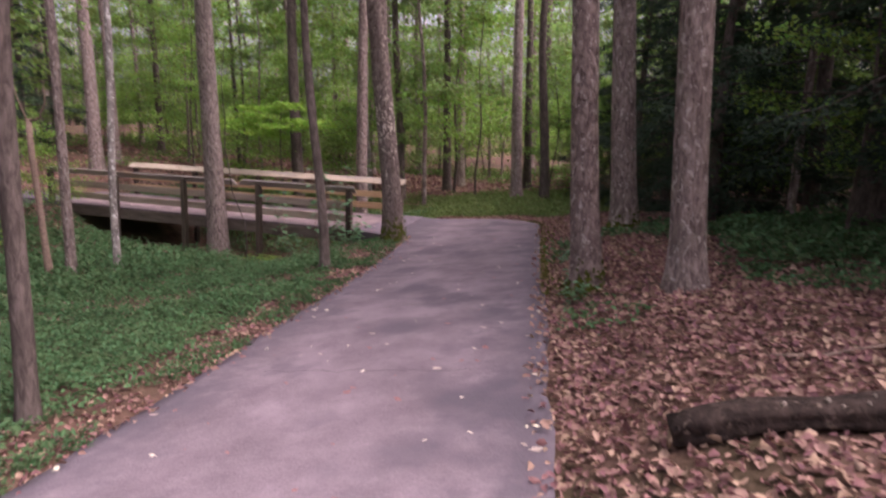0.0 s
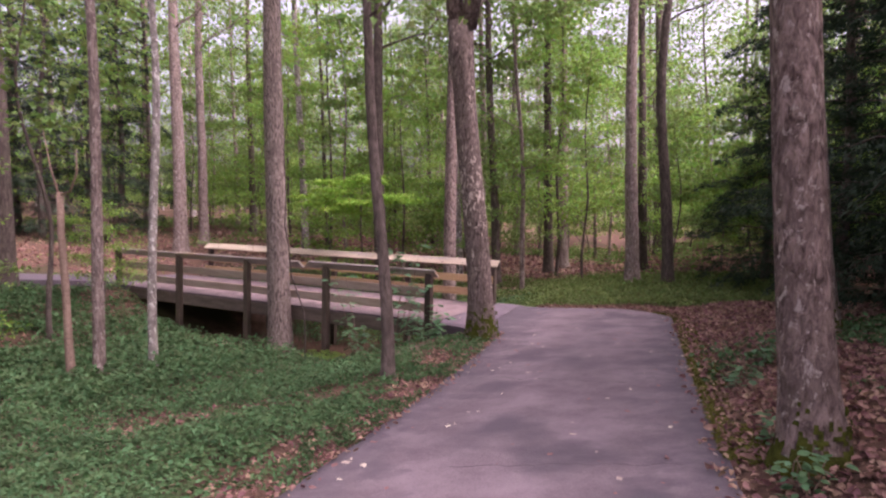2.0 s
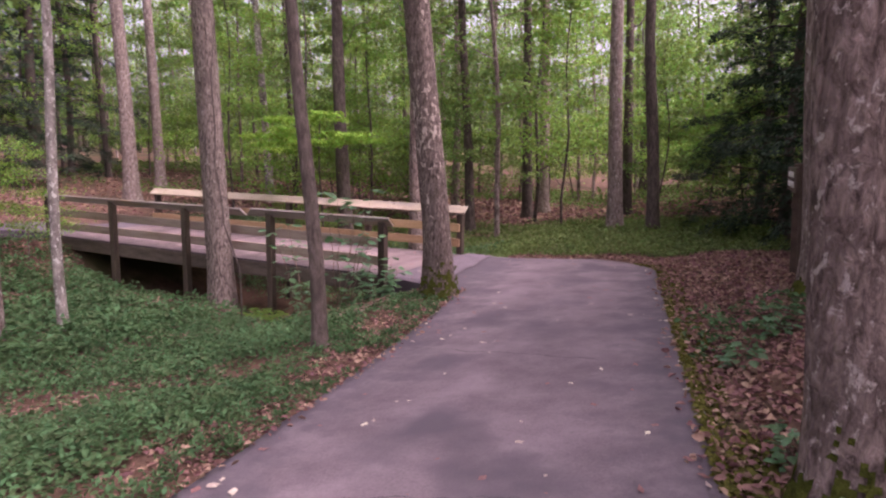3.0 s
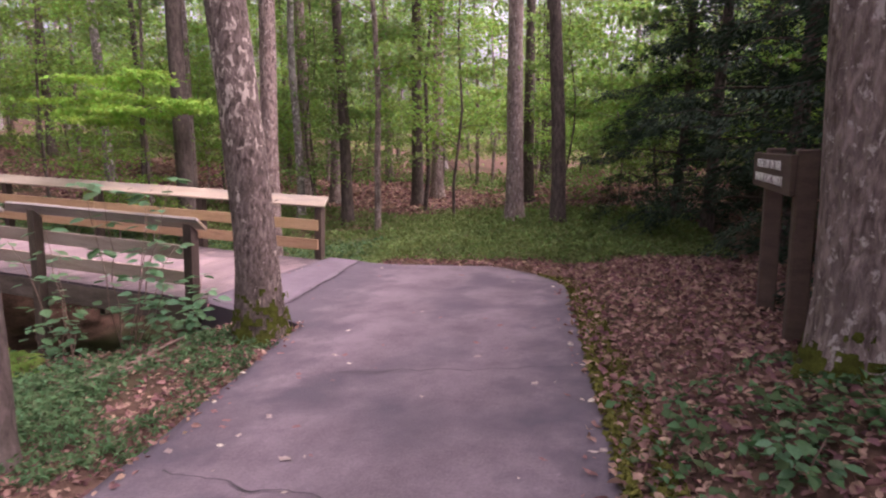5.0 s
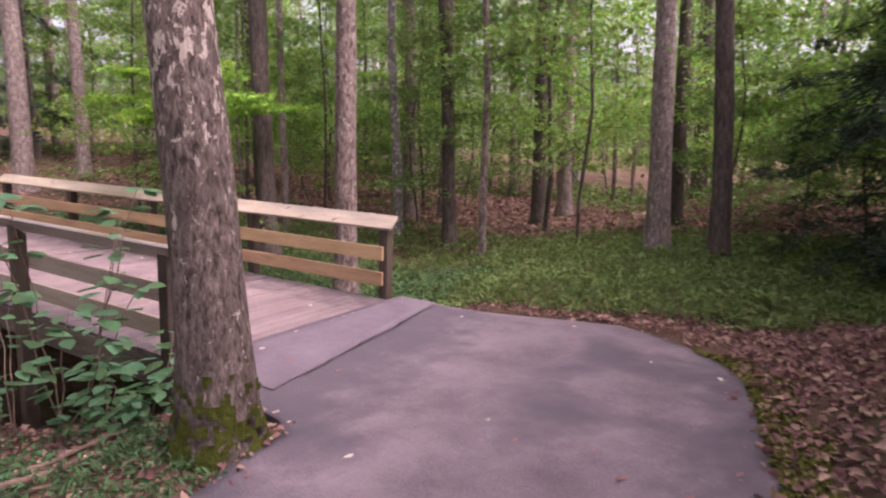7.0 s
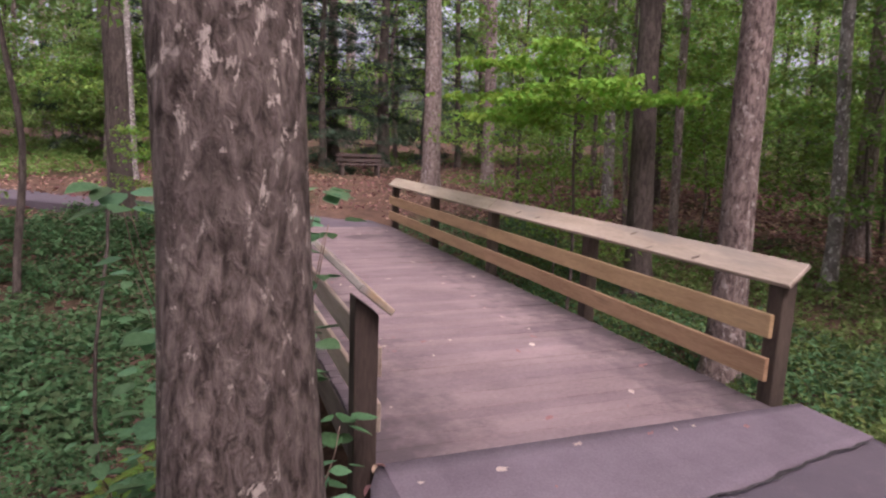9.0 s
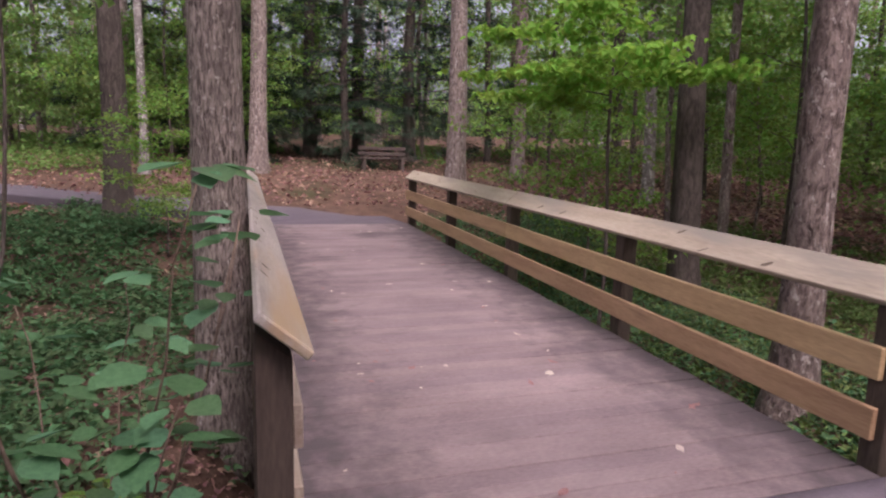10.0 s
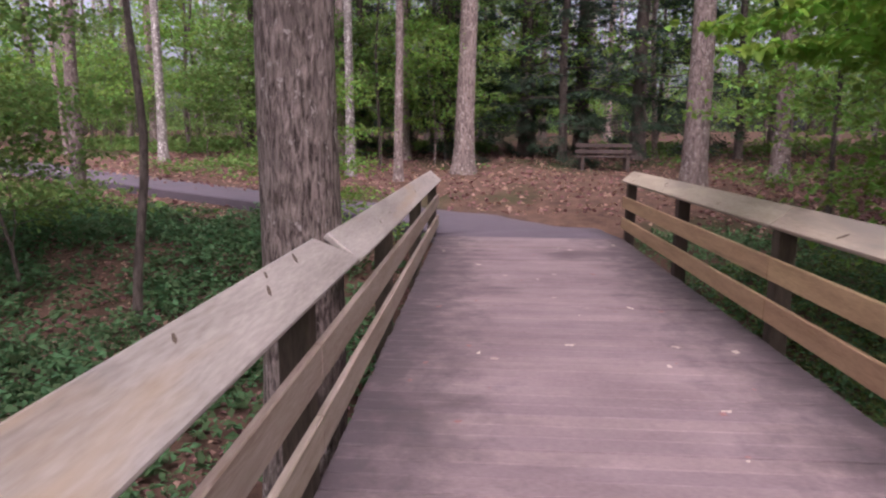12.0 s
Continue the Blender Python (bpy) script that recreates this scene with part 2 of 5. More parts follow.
WOOD_CAP = material("cap_board_weathered", (0.247, 0.199, 0.150), 0.5, 1.2, 0.22, (0.402, 0.339, 0.268), 20, 0.3, 0.004, (0.6, 4, 4), 0.3, per_object=0.1, stain=(0.20, 0.175, 0.15), stain_scale=1.0, stain_at=0.55)
# near rails: brown pine mixed with the paleness light gives its inner faces
WOOD_RAIL_LIT = material("pine_rail_lit", (0.262, 0.190, 0.138), 0.75, 1.4, 0.22, (0.399, 0.338, 0.284), 22, 0.3, 0.004, (0.6, 5, 5), 0.3, per_object=0.08, stain=(0.19, 0.15, 0.115), stain_scale=1.4, stain_at=0.6)
WOOD_POST = material("post_weathered", (0.048, 0.036, 0.029), 0.9, 2.5, 0.35, (0.100, 0.077, 0.061), 30, 0.5, 0.006, (3, 3, 0.5), 0.2, per_object=0.18)
WOOD_BEAM = material("beam_weathered", (0.060, 0.047, 0.040), 0.9, 2, 0.3, (0.150, 0.120, 0.099), 30, 0.4, 0.006, (0.5, 3, 3), 0.2, per_object=0.1)
SIGN_WOOD = material("sign_brown_stain", (0.07, 0.047, 0.038), 0.8, 3, 0.25, (0.11, 0.075, 0.06), 40, 0.4, 0.004, (1, 1, 4), 0.25)
PAINT_WHITE = material("white_letter_paint", (0.72, 0.70, 0.68), 0.7, 20, 0.15, (0.82, 0.8, 0.78), 60, 0)
END_GRAIN = material("log_end_grain", (0.22, 0.15, 0.10), 0.9, 12, 0.3, (0.34, 0.25, 0.17), 50, 0.4, 0.01)
LOG_BARK = bark("log_bark", (0.012, 0.009, 0.008), (0.062, 0.045, 0.038), 9, 9, 0.03, (0.16, 0.125, 0.1), 0.62)
FUNGUS = material("pale_fungus", (0.20, 0.17, 0.14), 0.8, 12, 0.2, (0.31, 0.27, 0.23), 50, 0.2, 0.004)
STICK = material("dead_stick", (0.13, 0.088, 0.07), 0.9, 6, 0.35, (0.25, 0.18, 0.145), 40, 0.4, 0.01, (3, 3, 3), 0.15)
PALE_LEAF = material("pale_fallen_leaf", (0.36, 0.29, 0.24), 0.7, 9, 0.2, (0.5, 0.43, 0.37), 50, 0, spec=0.3, per_object=0.4)

# ---------------------------------------------------------------- helpers


def part(name, bm, mat, parent=None, label=""):
    """Links a bmesh as one mesh object under a thing or a part."""
    me = bpy.data.meshes.new(name)
    bm.to_mesh(me)
    bm.free()
    me.materials.append(mat)
    ob = new(name, me)
    if parent is not None:
        ob.parent = parent
    return tagged(ob, label)


def thing(name, label, category, at=(0, 0, 0), group="", kind="", turn=0.0):
    ob = new(name)
    ob.empty_display_size = 0.1
    ob.matrix_basis = pose(*at, 0, 0, turn)
    return tagged(ob, label, category, group, kind)


def box(bm, x0, x1, y0, y1, z0, z1, bevel=0.0, m=None):
    made = bmesh.ops.create_cube(bm, size=1.0)["verts"]
    bmesh.ops.scale(bm, verts=made, vec=(x1 - x0, y1 - y0, z1 - z0))
    bmesh.ops.translate(bm, verts=made, vec=((x0 + x1) / 2, (y0 + y1) / 2, (z0 + z1) / 2))
    if bevel:
        edges = list({e for v in made for e in v.link_edges})
        made = bmesh.ops.bevel(bm, geom=edges, offset=bevel, segments=1, affect="EDGES")["verts"]
        made = list({v for v in made})
    if m is not None:
        bmesh.ops.transform(bm, matrix=m, verts=[v for v in bm.verts] if bevel else made)
    return bm


def tube(bm, points, radii, sides=8, rough=0.0, seed=0.0, cap=True):
    """A tapered tube along points, with an uneven girth."""
    rings = []
    for i, p in enumerate(points):
        p = Vector(p)
        a = Vector(points[max(0, i - 1)])
        b = Vector(points[min(len(points) - 1, i + 1)])
        d = (b - a).normalized()
        u = d.cross(Vector((0.31, 0.95, 0.05))).normalized()
        v = d.cross(u)
        ring = []
        for k in range(sides):
            t = 2 * math.pi * k / sides
            r = radii[i]
            if rough:
                r *= 1 + rough * noise.noise(Vector((math.cos(t) * 1.6 + seed, math.sin(t) * 1.6 - seed, p.z * 0.9 + seed * 3)))
            ring.append(bm.verts.new(p + (u * math.cos(t) + v * math.sin(t)) * r))
        rings.append(ring)
    for r0, r1 in zip(rings, rings[1:]):
        for k in range(sides):
            f = bm.faces.new((r0[k], r0[(k + 1) % sides], r1[(k + 1) % sides], r1[k]))
            f.smooth = True
    if cap:
        bm.faces.new(rings[-1])
        bm.faces.new(rings[0][::-1])
    return bm


def leaf_cloud(name, pos, along, normal, length, width, mat, parent=None, label="", fold=0.25, shape=4):
    """Many leaves in one mesh: each a folded blade with a midrib."""
    n = len(pos)
    along = along / np.linalg.norm(along, axis=1, keepdims=True)
    side = np.cross(normal, along)
    side /= np.linalg.norm(side, axis=1, keepdims=True) + 1e-9
    up = np.cross(along, side)
    length, width = length[:, None], width[:, None]
    base, tip = pos, pos + along * length - up * length * 0.12
    if shape == 4:
        mid = pos + along * length * 0.45 + up * width * fold
        verts = np.stack([base, mid - side * width * 0.5, tip, mid + side * width * 0.5], 1).reshape(-1, 3)
        per, loops = 4, np.array([0, 1, 2, 0, 2, 3])
    else:
        m1 = pos + along * length * 0.3 + up * width * fold
        m2 = pos + along * length * 0.68 + up * width * fold * 0.6
        verts = np.stack([base, m1 - side * width * 0.48, m2 - side * width * 0.38, tip, m2 + side * width * 0.38, m1 + side * width * 0.48], 1).reshape(-1, 3)
        per, loops = 6, np.array([0, 1, 2, 0, 2, 3, 0, 3, 4, 0, 4, 5])
    idx = (np.arange(n)[:, None] * per + loops[None, :]).ravel()
    me = bpy.data.meshes.new(name)
    me.vertices.add(n * per)
    me.vertices.foreach_set("co", verts.ravel().astype(np.float32))
    me.loops.add(len(idx))
    me.loops.foreach_set("vertex_index", idx.astype(np.int32))
    tris = len(idx) // 3
    me.polygons.add(tris)
    me.polygons.foreach_set("loop_start", np.arange(tris, dtype=np.int32) * 3)
    me.update(calc_edges=True)
    me.materials.append(mat)
    ob = new(name, me)
    if parent is not None:
        ob.parent = parent
    return tagged(ob, label)


def sm(a):
    a = max(0.0, min(1.0, a))
    return a * a * (3 - 2 * a)


def path_left(y):
    x = -0.65 - 0.195 * y
    if y > 12.55:
        x = -3.1 - 1.72 * sm((y - 12.55) / 0.45)
    return max(x, -4.82)


def path_right(y):
    x = 2.74 - 0.215 * y
    if y > 14.6:
        x -= 1.2 * ((y - 14.6) / 1.65) ** 2.2
    return x


def ground_z(x, y):
    """Height of the forest floor: a crossfall path, a gully under the bridge, banks on both sides."""
    k = sm((y - 9) / 4.0)
    s = 0.14 - 0.06 * k
    p = 0.11 * k + s * (max(-6.0, min(x, 9.0)) + 2)
    p += 0.05 * max(0, min(x - 9, 30)) + 0.03 * max(0, min(y - 17, 50))
    p += (0.22 + 0.1 * sm((y - 7) / 4)) * sm((x - (2.74 - 0.215 * min(y, 17)) - 0.15) / 1.1) * (1 - sm((y - 14) / 4.0))
    g = sm((-3.5 - x) / 3.8) * (1 - sm((-11.2 - x) / 4.0))
    depth = -0.74 - 0.12 * sm((y - 10) / 2) - 1.05 * sm((y - 12.1) / 1.2) * (1 - sm((y - 15.6) / 2.5)) + 0.75 * sm((y - 16) / 8)
    z = p * (1 - g) + depth * g
    if x < -9:
        w = sm((-9 - x) / 5.0)
        far = -0.06 + 0.105 * max(0, min(-15.8 - x, 9)) + 0.03 * max(0, min(-24.8 - x, 40)) + 0.012 * max(0, min(y - 20, 60))
        z = z * (1 - w) + w * (far * (1 - g) + depth * g)
    return z


def floor_z(x, y):
    """The forest floor with its small unevenness, kept under paths."""
    z = ground_z(x, y) + 0.05 * noise.noise(Vector((x * 0.7, y * 0.7, 0))) + 0.02 * noise.noise(Vector((x * 2.3, y * 2.3, 4)))
    inside = min(x - path_left(y), path_right(y) - x) if -14 < y < 16.3 else -1
    if inside > -0.3:
        z -= 0.055 * sm((inside + 0.3) / 0.3)
    return z

# ---------------------------------------------------------------- ground and paths


def make_ground():
    xs = np.concatenate([np.linspace(-400, -80, 9)[:-1], np.linspace(-80, -28, 27)[:-1], np.linspace(-28, 8, 145)[:-1], np.linspace(8, 60, 27)[:-1], np.linspace(60, 400, 9)])
    ys = np.concatenate([np.linspace(-400, -40, 9)[:-1], np.linspace(-40, -8, 17)[:-1], np.linspace(-8, 28, 145)[:-1], np.linspace(28, 80, 27)[:-1], np.linspace(80, 400, 9)])
    bm = bmesh.new()
    grid = [[bm.verts.new((x, y, floor_z(x, y))) for x in xs] for y in ys]
    for a, b in zip(grid, grid[1:]):
        for i in range(len(xs) - 1):
            bm.faces.new((a[i], a[i + 1], b[i + 1], b[i])).smooth = True
    tagged(part("ground", bm, SOIL), "brown forest soil under leaf litter and plants", "ground", kind="structure")


def strip(name, rows, mat, label, category, across=14, skirt=0.3):
    """A paved strip: rows of (left point, right point), laid on their heights, with side skirts."""
    bm = bmesh.new()
    lines = []
    for a, b in rows:
        a, b = Vector(a), Vector(b)
        line = [bm.verts.new(a - Vector((0, 0, skirt)))]
        for i in range(across + 1):
            line.append(bm.verts.new(a.lerp(b, i / across)))
        line.append(bm.verts.new(b - Vector((0, 0, skirt))))
        lines.append(line)
    for r0, r1 in zip(lines, lines[1:]):
        for i in range(len(r0) - 1):
            bm.faces.new((r0[i], r0[i + 1], r1[i + 1], r1[i])).smooth = 0 < i < len(r0) - 2
    bmesh.ops.recalc_face_normals(bm, faces=bm.faces)
    return tagged(part(name, bm, mat), label, category, kind="structure")


def asphalt_z(x, y):
    k = sm((y - 9) / 4.0)
    p = 0.11 * k + (0.14 - 0.06 * k) * (x + 2)
    w = sm((-2.9 - x) / 1.6) * sm((y - 11.5) / 1.4)
    return p * (1 - w) - 0.02 * w + 0.012


def main_path():
    rows = []
    y = -14.0
    while y < 16.26:
        wob = 0.07 * noise.noise(Vector((y * 1.1, 3, 0))) + 0.035 * noise.noise(Vector((y * 4.1, 8, 0)))
        wob2 = 0.07 * noise.noise(Vector((y * 1.2, 13, 0))) + 0.035 * noise.noise(Vector((y * 4.4, 18, 0)))
        xl, xr = path_left(y) + (wob if y < 12.5 else 0), path_right(y) + wob2
        rows.append(((xl, y, asphalt_z(xl, y)), (xr, y, asphalt_z(xr, y))))
        y += 0.25 if y < 12 else 0.09
    bm = bmesh.new()
    lines = []
    for (x0, y0, _), (x1, y1, _) in rows:
        line = [bm.verts.new((x0, y0, asphalt_z(x0, y0) - 0.35))]
        for i in range(25):
            x = x0 + (x1 - x0) * i / 24
            line.append(bm.verts.new((x, y0, asphalt_z(x, y0) + 0.006 * noise.noise(Vector((x * 1.2, y0 * 1.2, 2))))))
        line.append(bm.verts.new((x1, y0, asphalt_z(x1, y0) - 0.35)))
        lines.append(line)
    for r0, r1 in zip(lines, lines[1:]):
        for i in range(len(r0) - 1):
            bm.faces.new((r0[i], r0[i + 1], r1[i + 1], r1[i])).smooth = 0 < i < len(r0) - 2
    bm.faces.new([lines[-1][0]] + lines[-1][1:])
    tagged(part("path", bm, ASPHALT), "worn grey-purple asphalt footpath sloping to the bridge", "path", kind="structure")
    # newer strip of asphalt against the bridge, with an uneven seam
    rows = []
    for i in range(33):
        y = 13.02 + 3.2 * i / 32
        seam = -3.72 - 0.16 * (y - 13) + 0.07 * noise.noise(Vector((y * 1.7, 0, 5)))
        rows.append(((-4.81, y, 0.004), (seam, y, asphalt_z(seam, y) + 0.013)))
    strip("path_approach", rows, ASPHALT_NEW, "smoother asphalt strip joining the path to the bridge", "path", 6, 0.03)
    def crack(points, w):
        bm = bmesh.new()
        prev = None
        for i, (x, y) in enumerate(points):
            q = w * (0.5 + 0.5 * abs(noise.noise(Vector((x * 3, y * 3, 1)))) * 2)
            a, b = points[max(0, i - 1)], points[min(len(points) - 1, i + 1)]
            d = Vector((b[0] - a[0], b[1] - a[1])).normalized()
            n_ = Vector((-d.y, d.x)) * q / 2
            lift = 0.02 if x < -3.4 and y > 13 else 0.011
            row = [bm.verts.new((x + n_.x, y + n_.y, asphalt_z(x + n_.x, y + n_.y) + lift)), bm.verts.new((x - n_.x, y - n_.y, asphalt_z(x - n_.x, y - n_.y) + lift))]
            if prev:
                bm.faces.new((prev[0], row[0], row[1], prev[1]))
            prev = row
        tagged(part("path_crack", bm, TAR), "dark uneven crack across the asphalt", "crack", kind="structure")

    crack([(-3.70 - 0.16 * (13.4 + 0.09 * i - 13) + 0.07 * noise.noise(Vector(((13.4 + 0.09 * i) * 1.7, 0, 5))) + 0.012 * math.sin(i * 2.1), 13.4 + 0.09 * i) for i in range(31)], 0.03)
    for y0, a, b, sl in ((6.4, 0.35, 0.9, 0.1), (9.6, 0.1, 0.75, -0.06), (11.3, 0.3, 0.95, 0.12), (3.9, 0.2, 0.8, 0.05)):
        pts = []
        for i in range(40):
            f = a + (b - a) * i / 39
            y = y0 + sl * i / 10 + 0.08 * noise.noise(Vector((i * 0.3, y0, 0))) + 0.02 * noise.noise(Vector((i * 1.3, y0, 7)))
            pts.append((path_left(y) + (path_right(y) - path_left(y)) * f, y))
        crack(pts, 0.012)
    # far path beyond the bridge, bending away
    mid = [(-15.02, 14.47, 3.0), (-15.9, 14.2, 3.1), (-16.7, 13.3, 2.9), (-17.3, 12.0, 2.4), (-18.1, 9.8, 2.0), (-19.5, 6.7, 1.8), (-21.2, 3.2, 1.8), (-23.2, -1.0, 1.8), (-25.6, -6.0, 1.8), (-28, -12.0, 1.8)]
    fine = []
    for (ax, ay, aw), (bx, by, bw) in zip(mid, mid[1:]):
        for k in range(6):
            t = k / 6
            fine.append((ax + (bx - ax) * t, ay + (by - ay) * t, aw + (bw - aw) * t))
    for _ in range(3):
        fine = [fine[0]] + [tuple((p[i] + 2 * q[i] + r[i]) / 4 for i in range(3)) for p, q, r in zip(fine, fine[1:], fine[2:])] + [fine[-1]]
    rows = []
    for i, (x, y, w) in enumerate(fine):
        a, b = fine[max(0, i - 1)], fine[min(len(fine) - 1, i + 1)]
        d = Vector((b[0] - a[0], b[1] - a[1])).normalized()
        if i == 0:
            d = Vector((-1, 0))
        q = Vector((-d.y, d.x))
        z = max(-0.02, ground_z(x, y) + 0.07) if i > 2 else -0.01
        l, r = Vector((x, y)) + q * w / 2, Vector((x, y)) - q * w / 2
        rows.append(((l.x, l.y, z), (r.x, r.y, z)))
    strip("path_far", rows, ASPHALT, "grey asphalt footpath bending away past the bridge", "path", 8, 0.4)


make_ground()
main_path()

# ---------------------------------------------------------------- the footbridge

X0, X1, YN, YF = -4.82, -15.03, 12.98, 15.97
POSTS = [-4.91, -7.38, -9.87, -12.38, -14.93]
POSTS_NEAR = [-4.87, -7.53, -9.98, -12.45, -15.0]


def footbridge():
    br = thing("footbridge", "timber footbridge with plank deck and new pine railings over a gully", "bridge", (X0, (YN + YF) / 2, 0))
    base = Matrix.Translation((-X0, -(YN + YF) / 2, 0))

    def put(name, bm, mat, label=""):
        bmesh.ops.transform(bm, matrix=base, verts=bm.verts)
        return part(name, bm, mat, br, label)

    krnd = random.Random(5)
    # girders under the deck
    for y, d in ((YN + 0.044, 0.28), (YN + 0.95, 0.3), (YF - 0.95, 0.3), (YF - 0.044, 0.28)):
        put("girder", box(bmesh.new(), X1, X0, y - 0.04, y + 0.04, -0.045 - d, -0.045, 0.006), WOOD_BEAM, "grey weathered timber girder")
    # concrete-like timber sills at both ends
    for x in (X0 - 0.12, X1 + 0.12):
        put("end_sill", box(bmesh.new(), x - 0.1, x + 0.1, YN - 0.05, YF + 0.05, -0.75, -0.34, 0.01), WOOD_BEAM, "timber sill")
    # railings on both sides
    for side, y in ((1, YF), (-1, YN)):
        for i, x in enumerate(POSTS if side > 0 else POSTS_NEAR):
            foot = -1.6 if 0 < i < 4 else -0.75
            bm = bmesh.new()
            y0, y1 = (y - 0.002, y + 0.132) if side > 0 else (y - 0.132, y + 0.002)
            box(bm, x - 0.066, x + 0.066, y0, y1, foot, 0.915, 0.006)
            for v in bm.verts:
                if v.co.z > 0.88:
                    v.co.z += (v.co.y - (y + side * 0.045)) * side * 0.8
            put("post", bm, WOOD_POST, "dark weathered timber post")
        joins = [-4.885 if side > 0 else -4.86, (POSTS[2] if side > 0 else POSTS_NEAR[1]), X1 - 0.04]
        for a, b in zip(joins, joins[1:]):
            for z in (0.168, 0.498):
                ya, yb = (y - 0.042, y - 0.004) if side > 0 else (y + 0.004, y + 0.042)
                put("rail_board", box(bmesh.new(), b + 0.003, a - 0.003, ya, yb, z, z + 0.178, 0.006), WOOD_NEW if side > 0 else WOOD_RAIL_LIT, "brown pine rail board" if side > 0 else "pine rail board, paled for its lit inner side")
        # sloping cap boards, high edge outside
        ends = [X0 + 0.05 if side > 0 else -4.72, (-9.9 if side > 0 else -8.28), X1 - 0.13]
        for k, (a, b) in enumerate(zip(ends, ends[1:])):
            bm = bmesh.new()
            w = 0.238
            box(bm, b + 0.002, a - 0.002, -w / 2, w / 2, -0.02, 0.02, 0.007)
            tilt = Matrix.Rotation(radians(40) * side, 4, "X")
            drop = -0.02 if (side < 0 and k == 1) else 0.0
            bmesh.ops.transform(bm, matrix=Matrix.Translation((0, y + (0.055 if side > 0 else -0.03), 0.98 + drop)) @ tilt, verts=bm.verts)
            if side < 0 and k == 0:
                for v in bm.verts:
                    if v.co.x < -8.2 and v.co.z > 1.0:
                        v.co.x += 0.28
            cap = put("cap_board", bm, WOOD_CAP if side > 0 else WOOD_CAP_SHEEN, "sloping pale weathered cap board" if side > 0 else "sloping cap board with knots, grey sky sheen in its colour")
            for _ in range(6):
                kx, ky = krnd.uniform(b + 0.5, a - 0.25), krnd.uniform(-0.09, 0.09)
                kl, kw = krnd.uniform(0.025, 0.075), krnd.uniform(0.009, 0.019)
                bm = bmesh.new()
                rim = [bm.verts.new((kx + kl * math.cos(0.524 * j) * krnd.uniform(0.8, 1.1) * 0.6, ky + (kw * math.sin(0.524 * j) + 0.35 * kl * math.cos(0.524 * j)) * krnd.uniform(0.85, 1.1), 0.0202)) for j in range(12)]
                mid = bm.verts.new((kx, ky, 0.0222))
                for j in range(12):
                    bm.faces.new((mid, rim[j], rim[(j + 1) % 12]))
                bmesh.ops.transform(bm, matrix=base @ Matrix.Translation((0, y + (0.055 if side > 0 else -0.03), 0.98 + drop)) @ tilt, verts=bm.verts)
                part("knot", bm, KNOT, cap, "dark knot in the board")
    return br, base


BRIDGE, BRIDGE_BASE = footbridge()

# ---------------------------------------------------------------- trees


def trunk_points(height, lean=(0, 0), curve=0.2, seed=0.0, steps=12):
    pts = []
    for i in range(steps + 1):
        t = i / steps
        z = height * t
        pts.append(Vector((lean[0] * z + curve * noise.noise(Vector((seed, t * 2.2, 0))) * min(1, t * 3), lean[1] * z + curve * noise.noise(Vector((seed + 9, t * 2.2, 3))) * min(1, t * 3), z)))
    return pts


def trunk_mesh(height, r, lean, curve, seed, sides=14, steps=16, flare=0.6, rough=0.1):
    bm = bmesh.new()
    pts = trunk_points(height, lean, curve, seed, steps)
    low = [Vector((0, 0, -0.35)) - Vector((lean[0], lean[1], 0)) * 0.35, Vector((0, 0, 0.0)), pts[0].lerp(pts[1], 0.18), pts[0].lerp(pts[1], 0.5)]
    allp = low + pts[1:]
    rad = []
    for p in allp:
        t = max(0, p.z) / height
        rad.append(r * (1 - 0.72 * t) * (1 + flare * math.exp(-max(0, p.z + 0.05) / (r * 1.5))))
    tube(bm, allp, rad, sides, rough, seed)
    return bm, pts


def limbs_and_sprays(pts, height, r, seed, count, start, reach, up=0.5, droop=0.0):
    """Limbs off a trunk; returns the mesh and the places along them where leaves sit."""
    rnd = random.Random(seed)
    bm = bmesh.new()
    spots = []
    for i in range(count):
        t = start + (0.98 - start) * (i + rnd.random()) / count
        f = t * (len(pts) - 1)
        k = min(int(f), len(pts) - 2)
        p = pts[k].lerp(pts[k + 1], f - k)
        a = i * 2.4 + rnd.uniform(-0.5, 0.5)
        ln = reach * rnd.uniform(0.6, 1.15) * (1.1 - 0.6 * (t - start) / max(0.05, 1 - start))
        d = Vector((math.cos(a), math.sin(a), up * rnd.uniform(0.4, 1.3)))
        line = [p]
        for s in range(1, 6):
            q = s / 5
            line.append(p + d * ln * q + Vector((0, 0, -droop * ln * q * q)) + Vector((rnd.uniform(-1, 1), rnd.uniform(-1, 1), rnd.uniform(-0.6, 0.6))) * 0.07 * ln)
        r0 = max(0.008, r * 0.3 * (1 - 0.6 * t))
        tube(bm, line, [r0 * (1 - 0.8 * s / 5) for s in range(6)], 5)
        for s in range(2, 6):
            for _ in range(2):
                b = line[s]
                e = b + Vector((rnd.uniform(-1, 1), rnd.uniform(-1, 1), rnd.uniform(-0.25, 0.45))) * ln * 0.33
                if s > 2:
                    tube(bm, [b, b.lerp(e, 0.5), e], [r0 * 0.35, r0 * 0.25, r0 * 0.1], 3, cap=False)
                spots.append((b.lerp(e, 0.6), e - b))
    return bm, spots


